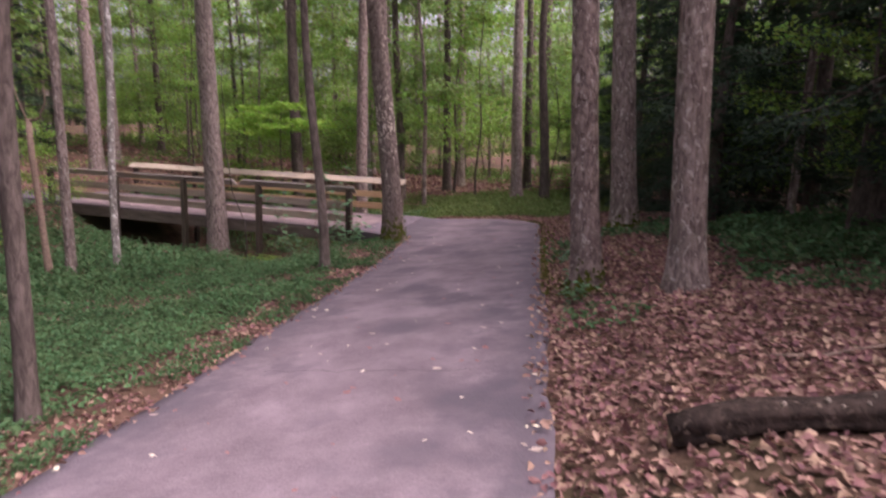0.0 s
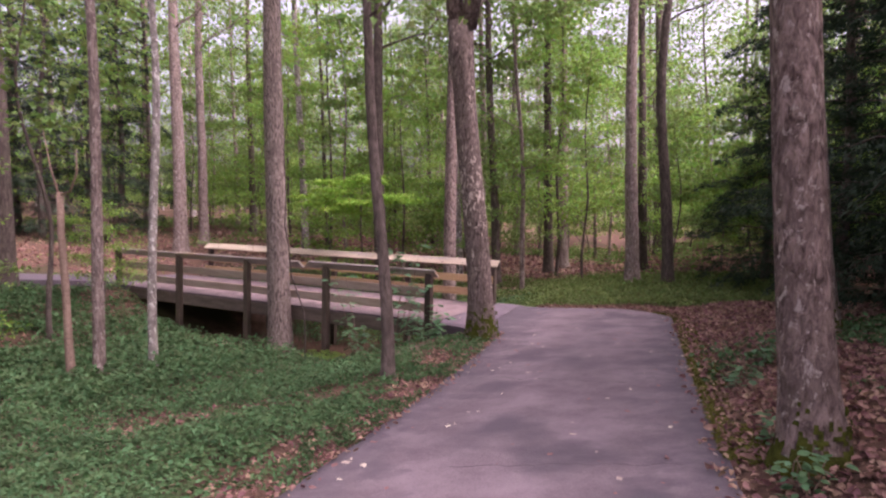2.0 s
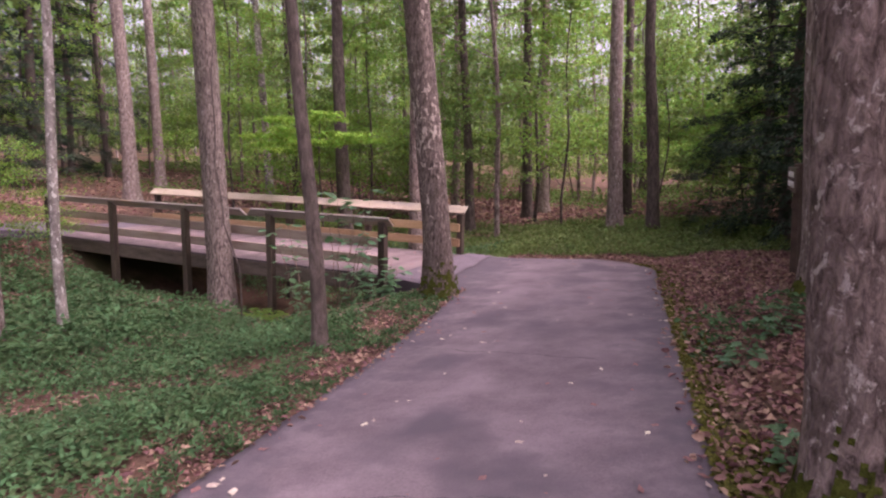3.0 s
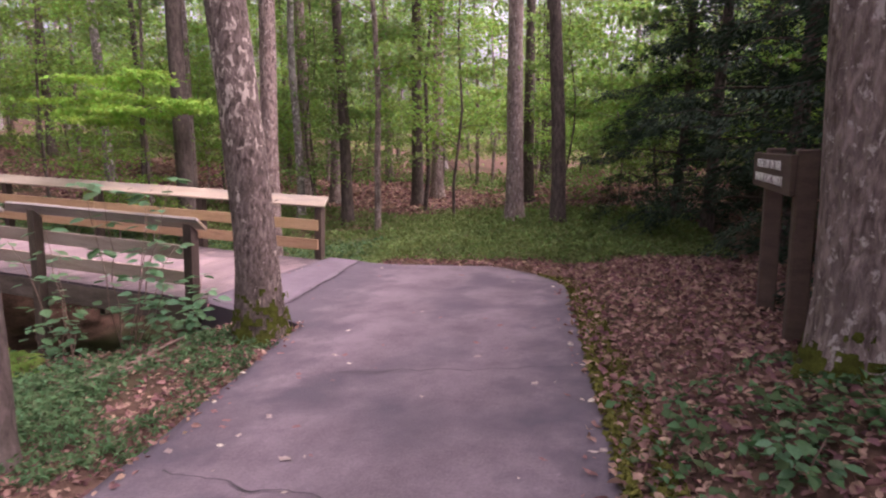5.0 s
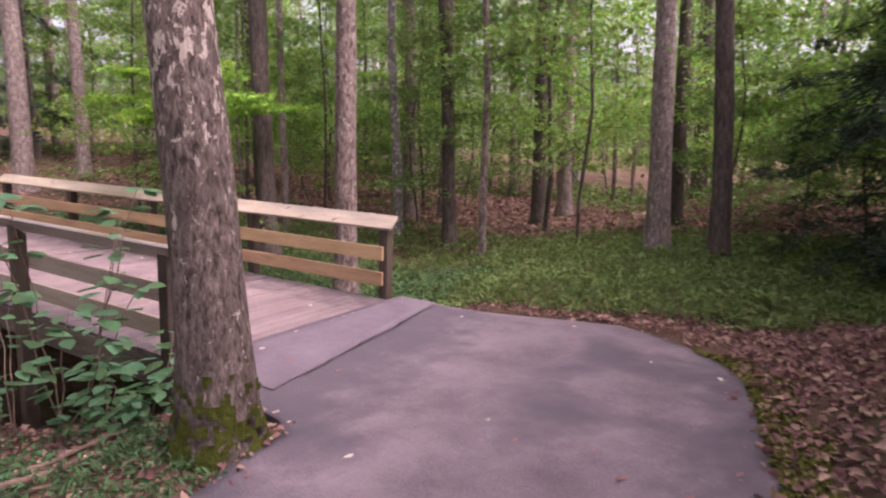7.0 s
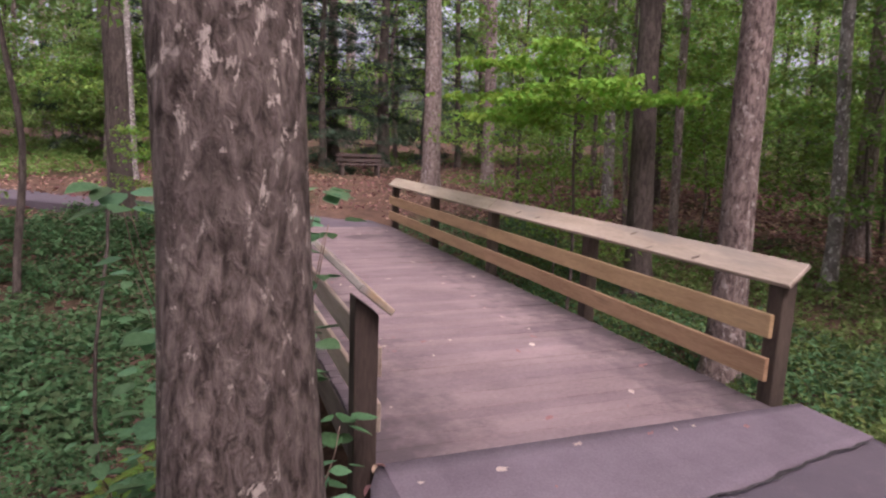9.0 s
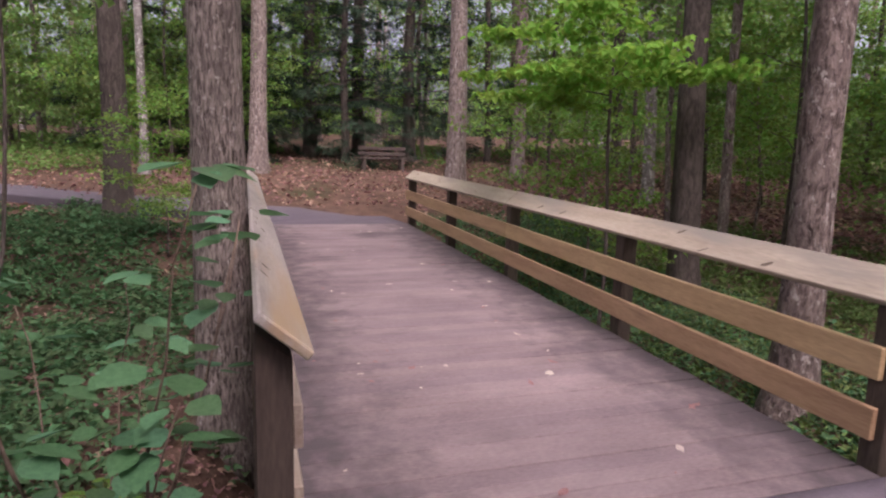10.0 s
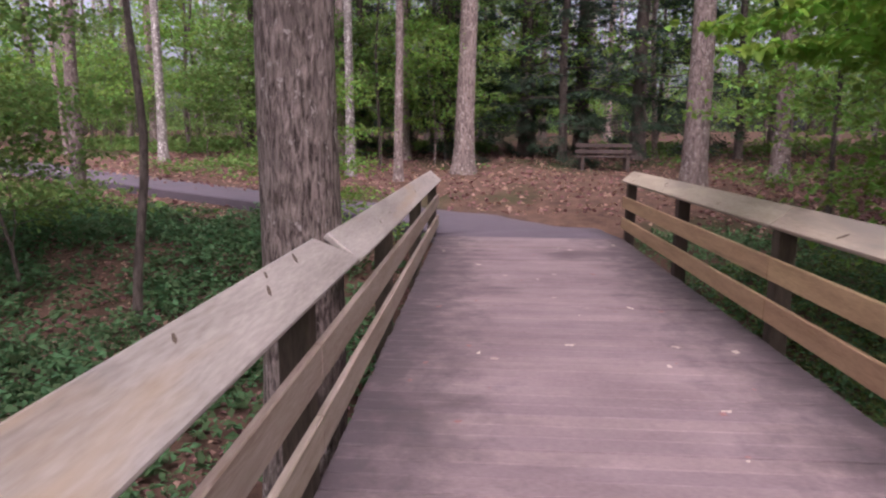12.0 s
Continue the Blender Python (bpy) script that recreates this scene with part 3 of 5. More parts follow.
def leaves_at(spots, per, spread, flat, size, seed):
    """Positions, directions and normals of leaves in layered sprays round the spots."""
    g = np.random.default_rng(seed)
    c = np.array([tuple(s[0]) for s in spots])
    n = len(c) * per
    c = np.repeat(c, per, 0)
    off = g.normal(size=(n, 3)) * np.array([spread, spread, spread * flat])
    along = g.normal(size=(n, 3)) * np.array([1, 1, 0.35]) + np.array([0, 0, -0.3])
    nor = g.normal(size=(n, 3)) * 0.45 + np.array([0, 0, 1.0])
    ln = size * g.uniform(0.6, 1.3, n)
    return c + off, along, nor, ln, ln * g.uniform(0.55, 0.8, n)


def broad_tree(label, height, r, lean=(0, 0), curve=0.25, seed=1, bark=None, sides=12, start=0.42, limbs=13, reach=3.0, per=26, leaf=0.17, spread=0.55, group="", sides_steps=14, leafmat=None, flare=0.6, flat=0.35):
    t = thing("tree", label, "tree", group=group)
    bm, pts = trunk_mesh(height, r, lean, curve, seed * 1.37, sides, sides_steps, flare)
    part("trunk", bm, bark or BARK, t)
    bm, spots = limbs_and_sprays(pts, height, r, seed, limbs, start, reach)
    tagged(part("branching", bm, bark or BARK, t), kind="stuff")
    leaf_cloud("crown", *leaves_at(spots, per, spread, flat, leaf, seed), leafmat or LEAF, t, "broad green leaves in layered sprays")
    return t


TILT = Matrix.Rotation(radians(-1.9), 4, "Y")


def place(t, x, y, turn=0.0, scale=1.0, sink=0.03, tilt=True):
    t.matrix_basis = Matrix.Translation((x, y, floor_z(x, y) - sink)) @ (TILT if tilt else Matrix.Identity(4)) @ Matrix.Rotation(radians(turn), 4, "Z") @ Matrix.Scale(scale, 4)
    return t


# the trees along the path and the bridge
NEAR = [
    # x, y, height, radius, lean, curve, bark, label
    (-2.05, 2.58, 9, 0.085, (0.05, 0.018), 0.2, BARK_DARK, "slender dark bent tree beside the path edge"),
    (-9.05, 8.65, 17, 0.105, (0.0, 0.0), 0.15, BARK, "slim straight grey-brown tree among green plants"),
    (-8.55, 9.35, 16, 0.082, (0.01, 0), 0.4, BARK_BIRCH, "slim pale blotched tree trunk near the bridge"),
    (-8.6, 12.62, 21, 0.262, (0.0, 0.0), 0.12, BARK_FURROWED, "large furrowed grey tree touching the bridge railing"),
    (-3.45, 9.45, 12, 0.095, (-0.035, 0.02), 0.5, BARK_DARK, "slender dark leaning tree beside the path"),
    (1.75, 6.95, 20, 0.178, (-0.10, 0.0), 0.35, BARK_PEELING, "large leaning tree with flaking dark bark and mossy foot"),
    (1.8, 11.0, 20, 0.22, (-0.075, 0.0), 0.15, BARK, "large straight grey tree with mossy foot"),
    (2.85, 6.3, 22, 0.185, (-0.06, 0.0), 0.1, BARK, "large straight grey tree above the leaf litter"),
    (-7.1, 17.8, 19, 0.20, (0.03, 0.0), 0.25, BARK_PEELING, "flaking grey tree behind the railing"),
    (-10.3, 19.0, 18, 0.22, (0.0, 0.0), 0.2, BARK_DARK, "dark tree behind the railing"),
    (-19.5, 18.45, 20, 0.27, (0.0, 0.0), 0.2, BARK, "straight grey tree on the bank beyond the bridge"),
    (-21.5, 21.2, 20, 0.22, (0.0, 0.0), 0.2, BARK, "grey tree on the far bank"),
    (-16.0, 10.5, 18, 0.24, (0.0, 0.0), 0.15, BARK_DARK, "dark tree beside the far path"),
    (-22.4, 13.2, 19, 0.27, (-0.01, 0.0), 0.3, BARK, "grey patchy tree beyond the far path"),
    (-20.9, 11.6, 14, 0.12, (0.0, 0.0), 0.3, BARK, "slim tree beside the far path"),
    (-17.4, 5.5, 15, 0.14, (0.0, 0.0), 0.2, BARK, "slim grey tree beside the far path"),
    (-12.2, 9.5, 8, 0.06, (-0.06, 0.0), 0.5, BARK_DARK, "thin bent dark young tree in the plants"),
    (-2.75, 21.2, 20, 0.20, (0.0, 0.0), 0.15, BARK, "straight grey tree beyond the grass"),
    (-1.65, 20.6, 17, 0.16, (0.01, 0.0), 0.5, BARK_DARK, "dark crooked tree beyond the grass"),
    (-7.0, 25.6, 19, 0.19, (0.0, 0.0), 0.2, BARK_DARK, "dark tree beyond the grass"),
    (-8.8, 21.6, 14, 0.12, (0.0, 0.0), 0.25, BARK_PALE, "slim pale tree beyond the grass"),
    (-10.5, 24.5, 19, 0.2, (0.0, 0.0), 0.25, BARK, "grey tree beyond the grass"),
    (-9.7, 25.0, 18, 0.16, (0.02, 0.0), 0.25, BARK, "grey tree beside another beyond the grass"),
    (-2.42, 2.85, 9, 0.075, (0.0, 0.0), 0.3, BARK_DARK, "slender dark tree close to another beside the path"),
]


def near_trees():
    for i, (x, y, h, r, lean, curve, bark, label) in enumerate(NEAR):
        close = (x + 3) ** 2 + (y - 9) ** 2 < 60
        t = broad_tree(label, h, r, lean, curve, i + 3, bark, 20 if close else 12, 0.42 if h > 10 else 0.5, 10, 2.6, 24, 0.16, 0.5, "", 20 if close else 14)
        place(t, x, y, tilt=x < 1)
        if "mossy" in label or "furrowed" in label:
            moss_shell(t, r * 1.55, r, 0.5, -1.9, 3.4, i)


def forked_tree():
    """The tree at the bridge corner: leaning, forked above, with bare patches and a mossy foot."""
    t = thing("tree", "forked tree with peeling bark, bare pale patches and mossy foot", "tree")
    lean = (-0.085, -0.02)
    bm = bmesh.new()
    zs = [-0.4, -0.05, 0.08, 0.22, 0.45, 0.8, 1.2, 1.6, 2.0, 2.5, 3.0, 3.6, 4.3, 5.0, 5.6]
    rs = [0.36, 0.34, 0.305, 0.275, 0.25, 0.232, 0.222, 0.214, 0.208, 0.202, 0.198, 0.196, 0.2, 0.22, 0.225]
    tube(bm, [Vector((lean[0] * z + 0.03 * math.sin(z * 1.1), lean[1] * z + 0.02 * math.sin(z * 0.8), z)) for z in zs], rs, 36, 0.13, 4.2)
    part("trunk", bm, BARK_PATCHY, t)
    top = Vector((lean[0] * 5.6, lean[1] * 5.6, 5.5))
    spots = []
    for dx, h in ((-0.09, 9.0), (0.13, 9.5)):
        bm = bmesh.new()
        pts = [top + Vector((dx * 1.6 * s + dx, 0.02 * s * s, s * h / 8)) for s in range(9)]
        tube(bm, pts, [0.16 * (1 - 0.09 * s) for s in range(9)], 14, 0.1, dx * 10)
        part("stem", bm, BARK_PEELING, t)
        bm, sp = limbs_and_sprays(pts, h, 0.15, int(dx * 100) + 40, 7, 0.3, 2.4)
        tagged(part("branching", bm, BARK, t), kind="stuff")
        spots += sp
    leaf_cloud("crown", *leaves_at(spots, 24, 0.5, 0.35, 0.16, 5), LEAF, t, "broad green leaves in layered sprays")
    moss_shell(t, 0.335, 0.255, 0.62, -0.9, 3.0, 3)
    place(t, -3.33, 12.2, tilt=False)
    return t


def moss_shell(t, r0, r1, height, facing, spread, seed):
    """A ragged moss skin on the foot of a trunk."""
    bm = bmesh.new()
    rnd = random.Random(seed)
    cols, rows = 26, 16
    grid = []
    for j in range(rows + 1):
        z = height * j / rows - 0.03
        r = r1 + (r0 - r1) * math.exp(-max(0, z) / 0.22) + 0.014
        grid.append([bm.verts.new(((r + rnd.uniform(-0.004, 0.01)) * math.cos(facing + spread * (i / cols - 0.5)), (r + rnd.uniform(-0.004, 0.01)) * math.sin(facing + spread * (i / cols - 0.5)), z)) for i in range(cols + 1)])
    for j in range(rows):
        for i in range(cols):
            edge = abs(i / cols - 0.5) * 2
            if rnd.random() < 1.15 - 0.75 * (j / rows) ** 1.5 - 0.55 * edge ** 3 and noise.noise(Vector((i * 0.35, j * 0.35, seed))) > -0.32 + 0.45 * j / rows:
                bm.faces.new((grid[j][i], grid[j][i + 1], grid[j + 1][i + 1], grid[j + 1][i])).smooth = True
    bmesh.ops.delete(bm, geom=[v for v in bm.verts if not v.link_faces], context="VERTS")
    part("moss", bm, MOSS, t, "dark green moss on the trunk foot")


near_trees()
FORKED = forked_tree()


def snag():
    t = thing("dead_tree", "thin broken dead stem with a crooked side branch", "tree")
    bm = bmesh.new()
    tube(bm, [(0, 0, -0.2), (0, 0, 0), (-0.05, 0, 0.8), (-0.12, 0.02, 1.6), (-0.16, 0, 2.5), (-0.15, 0, 3.2)], [0.09, 0.08, 0.065, 0.06, 0.058, 0.05], 10, 0.12, 2)
    part("stem", bm, STICK, t)
    bm = bmesh.new()
    tube(bm, [(-0.15, 0, 3.15), (0.15, 0, 3.2), (0.32, 0.02, 3.5), (0.36, 0, 3.9)], [0.025, 0.02, 0.016, 0.006], 6)
    tube(bm, [(-0.16, 0, 3.1), (-0.4, 0, 3.6), (-0.6, 0, 4.3)], [0.02, 0.014, 0.005], 6)
    part("branch", bm, STICK, t)
    place(t, -9.05, 8.15)


snag()

# forest prototypes, copied over the woods
MATURE = [broad_tree("tall straight woodland tree with leafy crown", h, r, (ln, 0), cv, 50 + i, b, 9, 0.34, 14, 2.9, 17, 0.20, 0.62, "woodland trees", 10, lm)
          for i, (h, r, ln, cv, b, lm) in enumerate([(19, 0.17, 0.01, 0.3, BARK, LEAF), (21, 0.20, 0.0, 0.2, BARK, LEAF), (17, 0.13, -0.02, 0.4, BARK_DARK, LEAF),
                                                     (20, 0.16, 0.015, 0.25, BARK_PALE, LEAF_BRIGHT), (16, 0.10, -0.01, 0.5, BARK, LEAF_BRIGHT), (22, 0.22, 0.0, 0.2, BARK_DARK, LEAF)])]
YOUNG = [broad_tree("young understorey tree with flat leafy sprays", h, r, (ln, 0), 0.4, 80 + i, b, 6, st, 12, rc, 34, sz * 0.78, 0.4, "young understorey trees", 8, lm, 0.2, 0.16)
         for i, (h, r, ln, rc, b, lm, st, sz) in enumerate([(6.0, 0.035, 0.03, 1.8, BARK_DARK, LEAF, 0.12, 0.15), (4.2, 0.028, -0.04, 1.6, BARK, LEAF_BRIGHT, 0.14, 0.14), (9.5, 0.06, 0.02, 2.2, BARK_DARK, LEAF_BRIGHT, 0.16, 0.18),
                                                            (3.0, 0.02, 0.0, 1.2, BARK, LEAF, 0.2, 0.13), (11.5, 0.075, -0.02, 2.3, BARK, LEAF, 0.25, 0.19)])]


def clear_of(x, y):
    """Whether woodland may grow here: off the paths, the bridge, the grass and the open strip that the walk looks along."""
    if -4.9 < x - (1.0 - 0.2 * y) < 5.2 and -30 < y < 17:
        return False
    if -16.5 < x < 1 and 7.0 < y < 20.5:
        return False
    if -9 < x < 0 and -8 < y < 20.0:
        return False
    if -20.5 < x < -14 and 5 < y < 18:
        return False
    if -24.5 < x < -14 and 13 < y < 22:
        return False
    if -30 < x < -16 and abs((x + 19.3) - (y - 6.7) * 0.45) < 3.0 and y < 13:
        return False
    return all((x - q[0]) ** 2 + (y - q[1]) ** 2 > 1.2 for q in NEAR)


def woods(protos, count, box_, gap, seed, smin, smax, first):
    rnd = random.Random(seed)
    spots = []
    tries = 0
    while len(spots) < count and tries < count * 60:
        tries += 1
        x, y = rnd.uniform(box_[0], box_[1]), rnd.uniform(box_[2], box_[3])
        if not clear_of(x, y) or any((x - a) ** 2 + (y - b) ** 2 < gap * gap for a, b in spots):
            continue
        spots.append((x, y))
    for i, (x, y) in enumerate(spots):
        p = protos[i % len(protos)]
        s = rnd.uniform(smin, smax)
        m = Matrix.Translation((x, y, floor_z(x, y) - 0.05)) @ TILT @ Matrix.Rotation(rnd.uniform(0, 6.28), 4, "Z") @ Matrix.Scale(s, 4)
        if i < len(protos) and first:
            p.matrix_basis = m
        else:
            copy_thing(p, m).scale = (s, s, s)


woods(MATURE, 112, (-50, 20, 2, 58), 2.4, 5, 0.7, 1.2, True)
woods(MATURE, 10, (-40, 24, -26, 3), 6, 6, 0.8, 1.2, False)
woods(MATURE, 17, (-52, -24, -14, 14), 3.4, 16, 0.8, 1.2, False)
woods(YOUNG, 112, (-34, 12, 4, 38), 1.5, 8, 0.75, 1.3, True)
woods(YOUNG, 28, (-44, -22, -12, 14), 2.2, 18, 0.9, 1.4, False)
for k, (x, y, s, turn) in enumerate([(-11.6, 18.1, 0.85, 20), (-7.6, 21.6, 0.9, 80), (-4.6, 22.2, 0.8, 130), (-12.6, 22.4, 1.0, 10), (0.4, 22.6, 0.8, 200), (-15.2, 19.2, 0.8, 260), (-10.9, 6.6, 0.8, 40), (-12.8, 7.6, 0.9, 300),
                                     (-10.4, 4.4, 0.8, 120), (-13.6, 11.6, 0.6, 90), (-2.2, 24.0, 1.0, 50), (-6.2, 24.2, 1.1, 340), (-14.2, 5.4, 1.0, 15), (-9.6, 23.6, 1.0, 220), (4.7, 8.5, 0.55, 30), (5.8, 9.6, 0.8, 140), (6.6, 7.6, 0.7, 250)]):
    p = YOUNG[(1, 0, 2)[k % 3]]
    copy_thing(p, Matrix.Translation((x, y, floor_z(x, y) - 0.05)) @ Matrix.Rotation(radians(turn), 4, "Z") @ Matrix.Scale(s, 4)).scale = (s, s, s)


def far_woods():
    """Woods too far off to count: slim stems and leaf masses, with sky between them."""
    g = np.random.default_rng(21)
    bm = bmesh.new()
    for _ in range(520):
        a = g.uniform(0, 2 * math.pi)
        d = g.uniform(46, 85)
        x, y = -8 + d * math.cos(a), 14 + d * math.sin(a)
        h, r = g.uniform(12, 20), g.uniform(0.1, 0.25)
        z = floor_z(x, y)
        tube(bm, [(x, y, z - 0.5), (x + g.uniform(-0.3, 0.3), y, z + h * 0.5), (x + g.uniform(-0.6, 0.6), y, z + h)], [r, r * 0.7, r * 0.3], 5)
    # pale bark on all far stems puts the haze of distance into their colour
    tagged(part("far_trunks", bm, BARK_PALE), "distant grey tree trunks in deep woodland, paled for haze", "trees", kind="stuff")
    n = 1900
    a = g.uniform(0, 2 * math.pi, n)
    d = g.uniform(50, 88, n)
    hz = np.where(g.uniform(size=n) < 0.55, g.uniform(0.5, 6, n), g.uniform(6, 20, n))
    c = np.stack([-8 + d * np.cos(a), 14 + d * np.sin(a), hz], 1)
    per = 110
    c = np.repeat(c, per, 0)
    pos = c + g.normal(size=c.shape) * np.array([1.5, 1.5, 0.75])
    pos[:, 2] = np.maximum(pos[:, 2], 0.3) + np.array([ground_z(x, y) for x, y in pos[::per, :2]]).repeat(per)
    m = len(pos)
    ln = g.uniform(0.28, 0.5, m)
    ob = leaf_cloud("far_foliage", pos, g.normal(size=(m, 3)), g.normal(size=(m, 3)) * 0.5 + np.array([0, 0, 1]), ln, ln * 0.7, LEAF)
    tagged(ob, "distant green woodland foliage", "foliage", kind="stuff")


far_woods()


def understorey():
    """Leafy sprays of low growth between the trunks, past counting."""
    g = np.random.default_rng(33)
    rnd = random.Random(33)
    c = []
    while len(c) < 620:
        x, y = rnd.uniform(-48, 10), rnd.uniform(-8, 52)
        if clear_of(x, y) and (y > 23 or x < -22) and not (-2.5 < (x + 19.5) - (y - 6.7) * 0.45 < 2.5 and y < 10):
            c.append((x, y, ground_z(x, y) + (rnd.uniform(1.5 if y < 33 else 0.5, 3.4) if rnd.random() < 0.6 else rnd.uniform(3, 9))))
    per = 150
    c = np.repeat(np.array(c), per, 0)
    m = len(c)
    pos = c + g.normal(size=c.shape) * np.array([0.85, 0.85, 0.16])
    ln = g.uniform(0.085, 0.17, m)
    ob = leaf_cloud("understorey_foliage", pos, g.normal(size=(m, 3)) * np.array([1, 1, 0.3]), g.normal(size=(m, 3)) * 0.4 + np.array([0, 0, 1]), ln, ln * 0.7, LEAF_BRIGHT)
    tagged(ob, "layered bright green understorey leaves between trunks", "foliage", kind="stuff")


understorey()

# ---------------------------------------------------------------- hemlocks: dark drooping conifers


def hemlock(height, r, reach, seed, low=0.06, boughs=46):
    t = thing("conifer", "dark green hemlock with low drooping feathery boughs", "tree", group="hemlocks")
    bm, pts = trunk_mesh(height, r, (0, 0), 0.2, seed, 10, 10, 0.4)
    part("trunk", bm, BARK_DARK, t)
    rnd = random.Random(seed)
    g = np.random.default_rng(seed)
    bm = bmesh.new()
    P, A, N, L, W = [], [], [], [], []
    for i in range(boughs):
        q = low + (0.97 - low) * i / boughs
        p = Vector((0, 0, height * q))
        a = i * 2.39 + rnd.uniform(-0.3, 0.3)
        ln = reach * (1.05 - q) ** 0.65 * rnd.uniform(0.5, 1.12)
        d = Vector((math.cos(a), math.sin(a), 0.12))
        side = Vector((-d.y, d.x, 0))
        line = [p + d * ln * s / 6 - Vector((0, 0, (0.2 + 0.25 * rnd.random()) * ln * (s / 6) ** 2)) + Vector((rnd.uniform(-1, 1), rnd.uniform(-1, 1), rnd.uniform(-0.6, 0.6))) * 0.022 * ln for s in range(7)]
        tube(bm, line, [max(0.006, 0.03 * (1 - s / 6.5)) for s in range(7)], 4)
        k = int(70 * ln)
        for _ in range(k):
            u = rnd.random() ** 0.7
            f = u * 6
            j = min(5, int(f))
            c = line[j].lerp(line[j + 1], f - j)
            s = rnd.choice((-1, 1))
            w = (0.5 * math.sin(math.pi * min(1, u * 0.85 + 0.12))) * ln * 0.6
            e = rnd.random() * w
            c = c + side * s * e + d * e * 0.5 - Vector((0, 0, 0.3 * e + rnd.uniform(-0.05, 0.14)))
            for _ in range(4):
                P.append(tuple(c + Vector((rnd.gauss(0, 0.05), rnd.gauss(0, 0.05), rnd.gauss(0, 0.02)))))
                dd = side * s * 0.8 + d * rnd.uniform(0.3, 1) + Vector((0, 0, -0.35 + rnd.uniform(-0.3, 0.2)))
                A.append(tuple(dd))
                N.append((rnd.gauss(0, 0.3), rnd.gauss(0, 0.3), 1))
                l_ = rnd.uniform(0.06, 0.13)
                L.append(l_)
                W.append(l_ * 0.3)
    tagged(part("bough_frame", bm, BARK_DARK, t), kind="stuff")
    leaf_cloud("needles", np.array(P), np.array(A), np.array(N), np.array(L), np.array(W), NEEDLE, t, "dark green flat needle sprays")
    return t


H1 = hemlock(13, 0.24, 3.6, 31, 0.09, 40)
H2 = hemlock(11, 0.13, 2.7, 32, 0.025, 50)
HEMS = [(H1, 3.6, 16.8, 10, 1.0), (H2, 1.35, 19.6, 40, 0.95), (H2, 2.9, 14.6, 140, 0.8), (H1, 6.4, 13.4, 200, 1.0), (H2, 4.6, 18.6, 260, 1.1), (H1, 5.2, 9.6, 120, 0.95), (H2, 4.8, 11.6, 10, 1.0),
        (H2, 3.3, 12.6, 20, 0.9), (H1, 8.2, 9.0, 300, 1.1), (H2, 7.4, 16.6, 70, 1.2), (H1, 2.6, 23.6, 0, 1.0), (H2, 2.3, 17.4, 110, 1.0), (H2, 4.6, 14.6, 220, 1.1), (H2, 6.0, 7.8, 310, 1.1), (H2, 0.75, 21.2, 170, 0.8), (H2, 7.2, 6.2, 200, 0.9), (H1, 10.8, 12.5, 50, 1.2),
        (H1, -25.5, 18.6, 90, 1.0), (H2, -25.0, 16.2, 30, 1.1), (H1, -27.2, 15.2, 0, 1.1), (H2, -26.6, 20.6, 200, 1.2), (H2, -25.6, 12.6, 60, 1.0), (H1, -28.0, 13.0, 150, 1.0), (H2, -26.4, 9.6, 250, 1.1), (H1, -29.5, 17.4, 20, 1.1)]
used = set()
for proto, x, y, turn, s in HEMS:
    m = Matrix.Translation((x, y, floor_z(x, y) - 0.05)) @ Matrix.Rotation(radians(turn), 4, "Z") @ Matrix.Scale(s, 4)
    if proto.name in used:
        copy_thing(proto, m).scale = (s, s, s)
    else:
        used.add(proto.name)
        proto.matrix_basis = m

# ---------------------------------------------------------------- ground cover


def patch(x, y, f=0.35, s=0.0):
    return 0.5 + 0.5 * noise.noise(Vector((x * f, y * f, s)))


def surface_z(x, y):
    """Floor or asphalt, whichever is on top."""
    z = floor_z(x, y)
    if y < 16.2 and path_left(y) - 0.02 < x < path_right(y) + 0.02:
        z = max(z, asphalt_z(x, y) + 0.006)
    return z


def scatter(name, count, area, keep, size, mat, label, category, tilt=0.5, lift=(0.0, 0.02), seed=1, narrow=(0.5, 0.75), up=0.0, clump=None, shape=4, fold=0.25):
    """Leaves lying on or growing from the floor, over an area, where keep(x, y) allows."""
    g = np.random.default_rng(seed)
    rnd = random.Random(seed)
    pts = []
    tries = made = 0
    while made < count and tries < count * 12:
        tries += 1
        x, y = rnd.uniform(area[0], area[1]), rnd.uniform(area[2], area[3])
        if rnd.random() < keep(x, y):
            made += 1
            if clump:
                n = rnd.randint(*clump[0])
                hgt = rnd.uniform(*lift) * (0.45 + 1.5 * max(0, patch(x, y, 1.0, 55) - 0.15))
                for _ in range(n):
                    a, rr = rnd.uniform(0, 6.283), clump[1] * math.sqrt(rnd.random())
                    px, py = x + rr * math.cos(a), y + rr * math.sin(a)
                    pts.append((px, py, floor_z(px, py) + hgt * (1 - 0.5 * rr / clump[1]) * rnd.uniform(0.6, 1.1)))
            else:
                pts.append((x, y, surface_z(x, y) + rnd.uniform(*lift)))
    pos = np.array(pts)
    n = len(pos)
    along = g.normal(size=(n, 3)) * np.array([1, 1, 0.3]) + np.array([0, 0, up])
    nor = g.normal(size=(n, 3)) * tilt + np.array([0, 0, 1.0])
    ln = g.uniform(size[0], size[1], n)
    ob = leaf_cloud(name, pos, along, nor, ln, ln * g.uniform(*narrow, n), mat, shape=shape, fold=fold)
    return tagged(ob, label, category, kind="stuff")


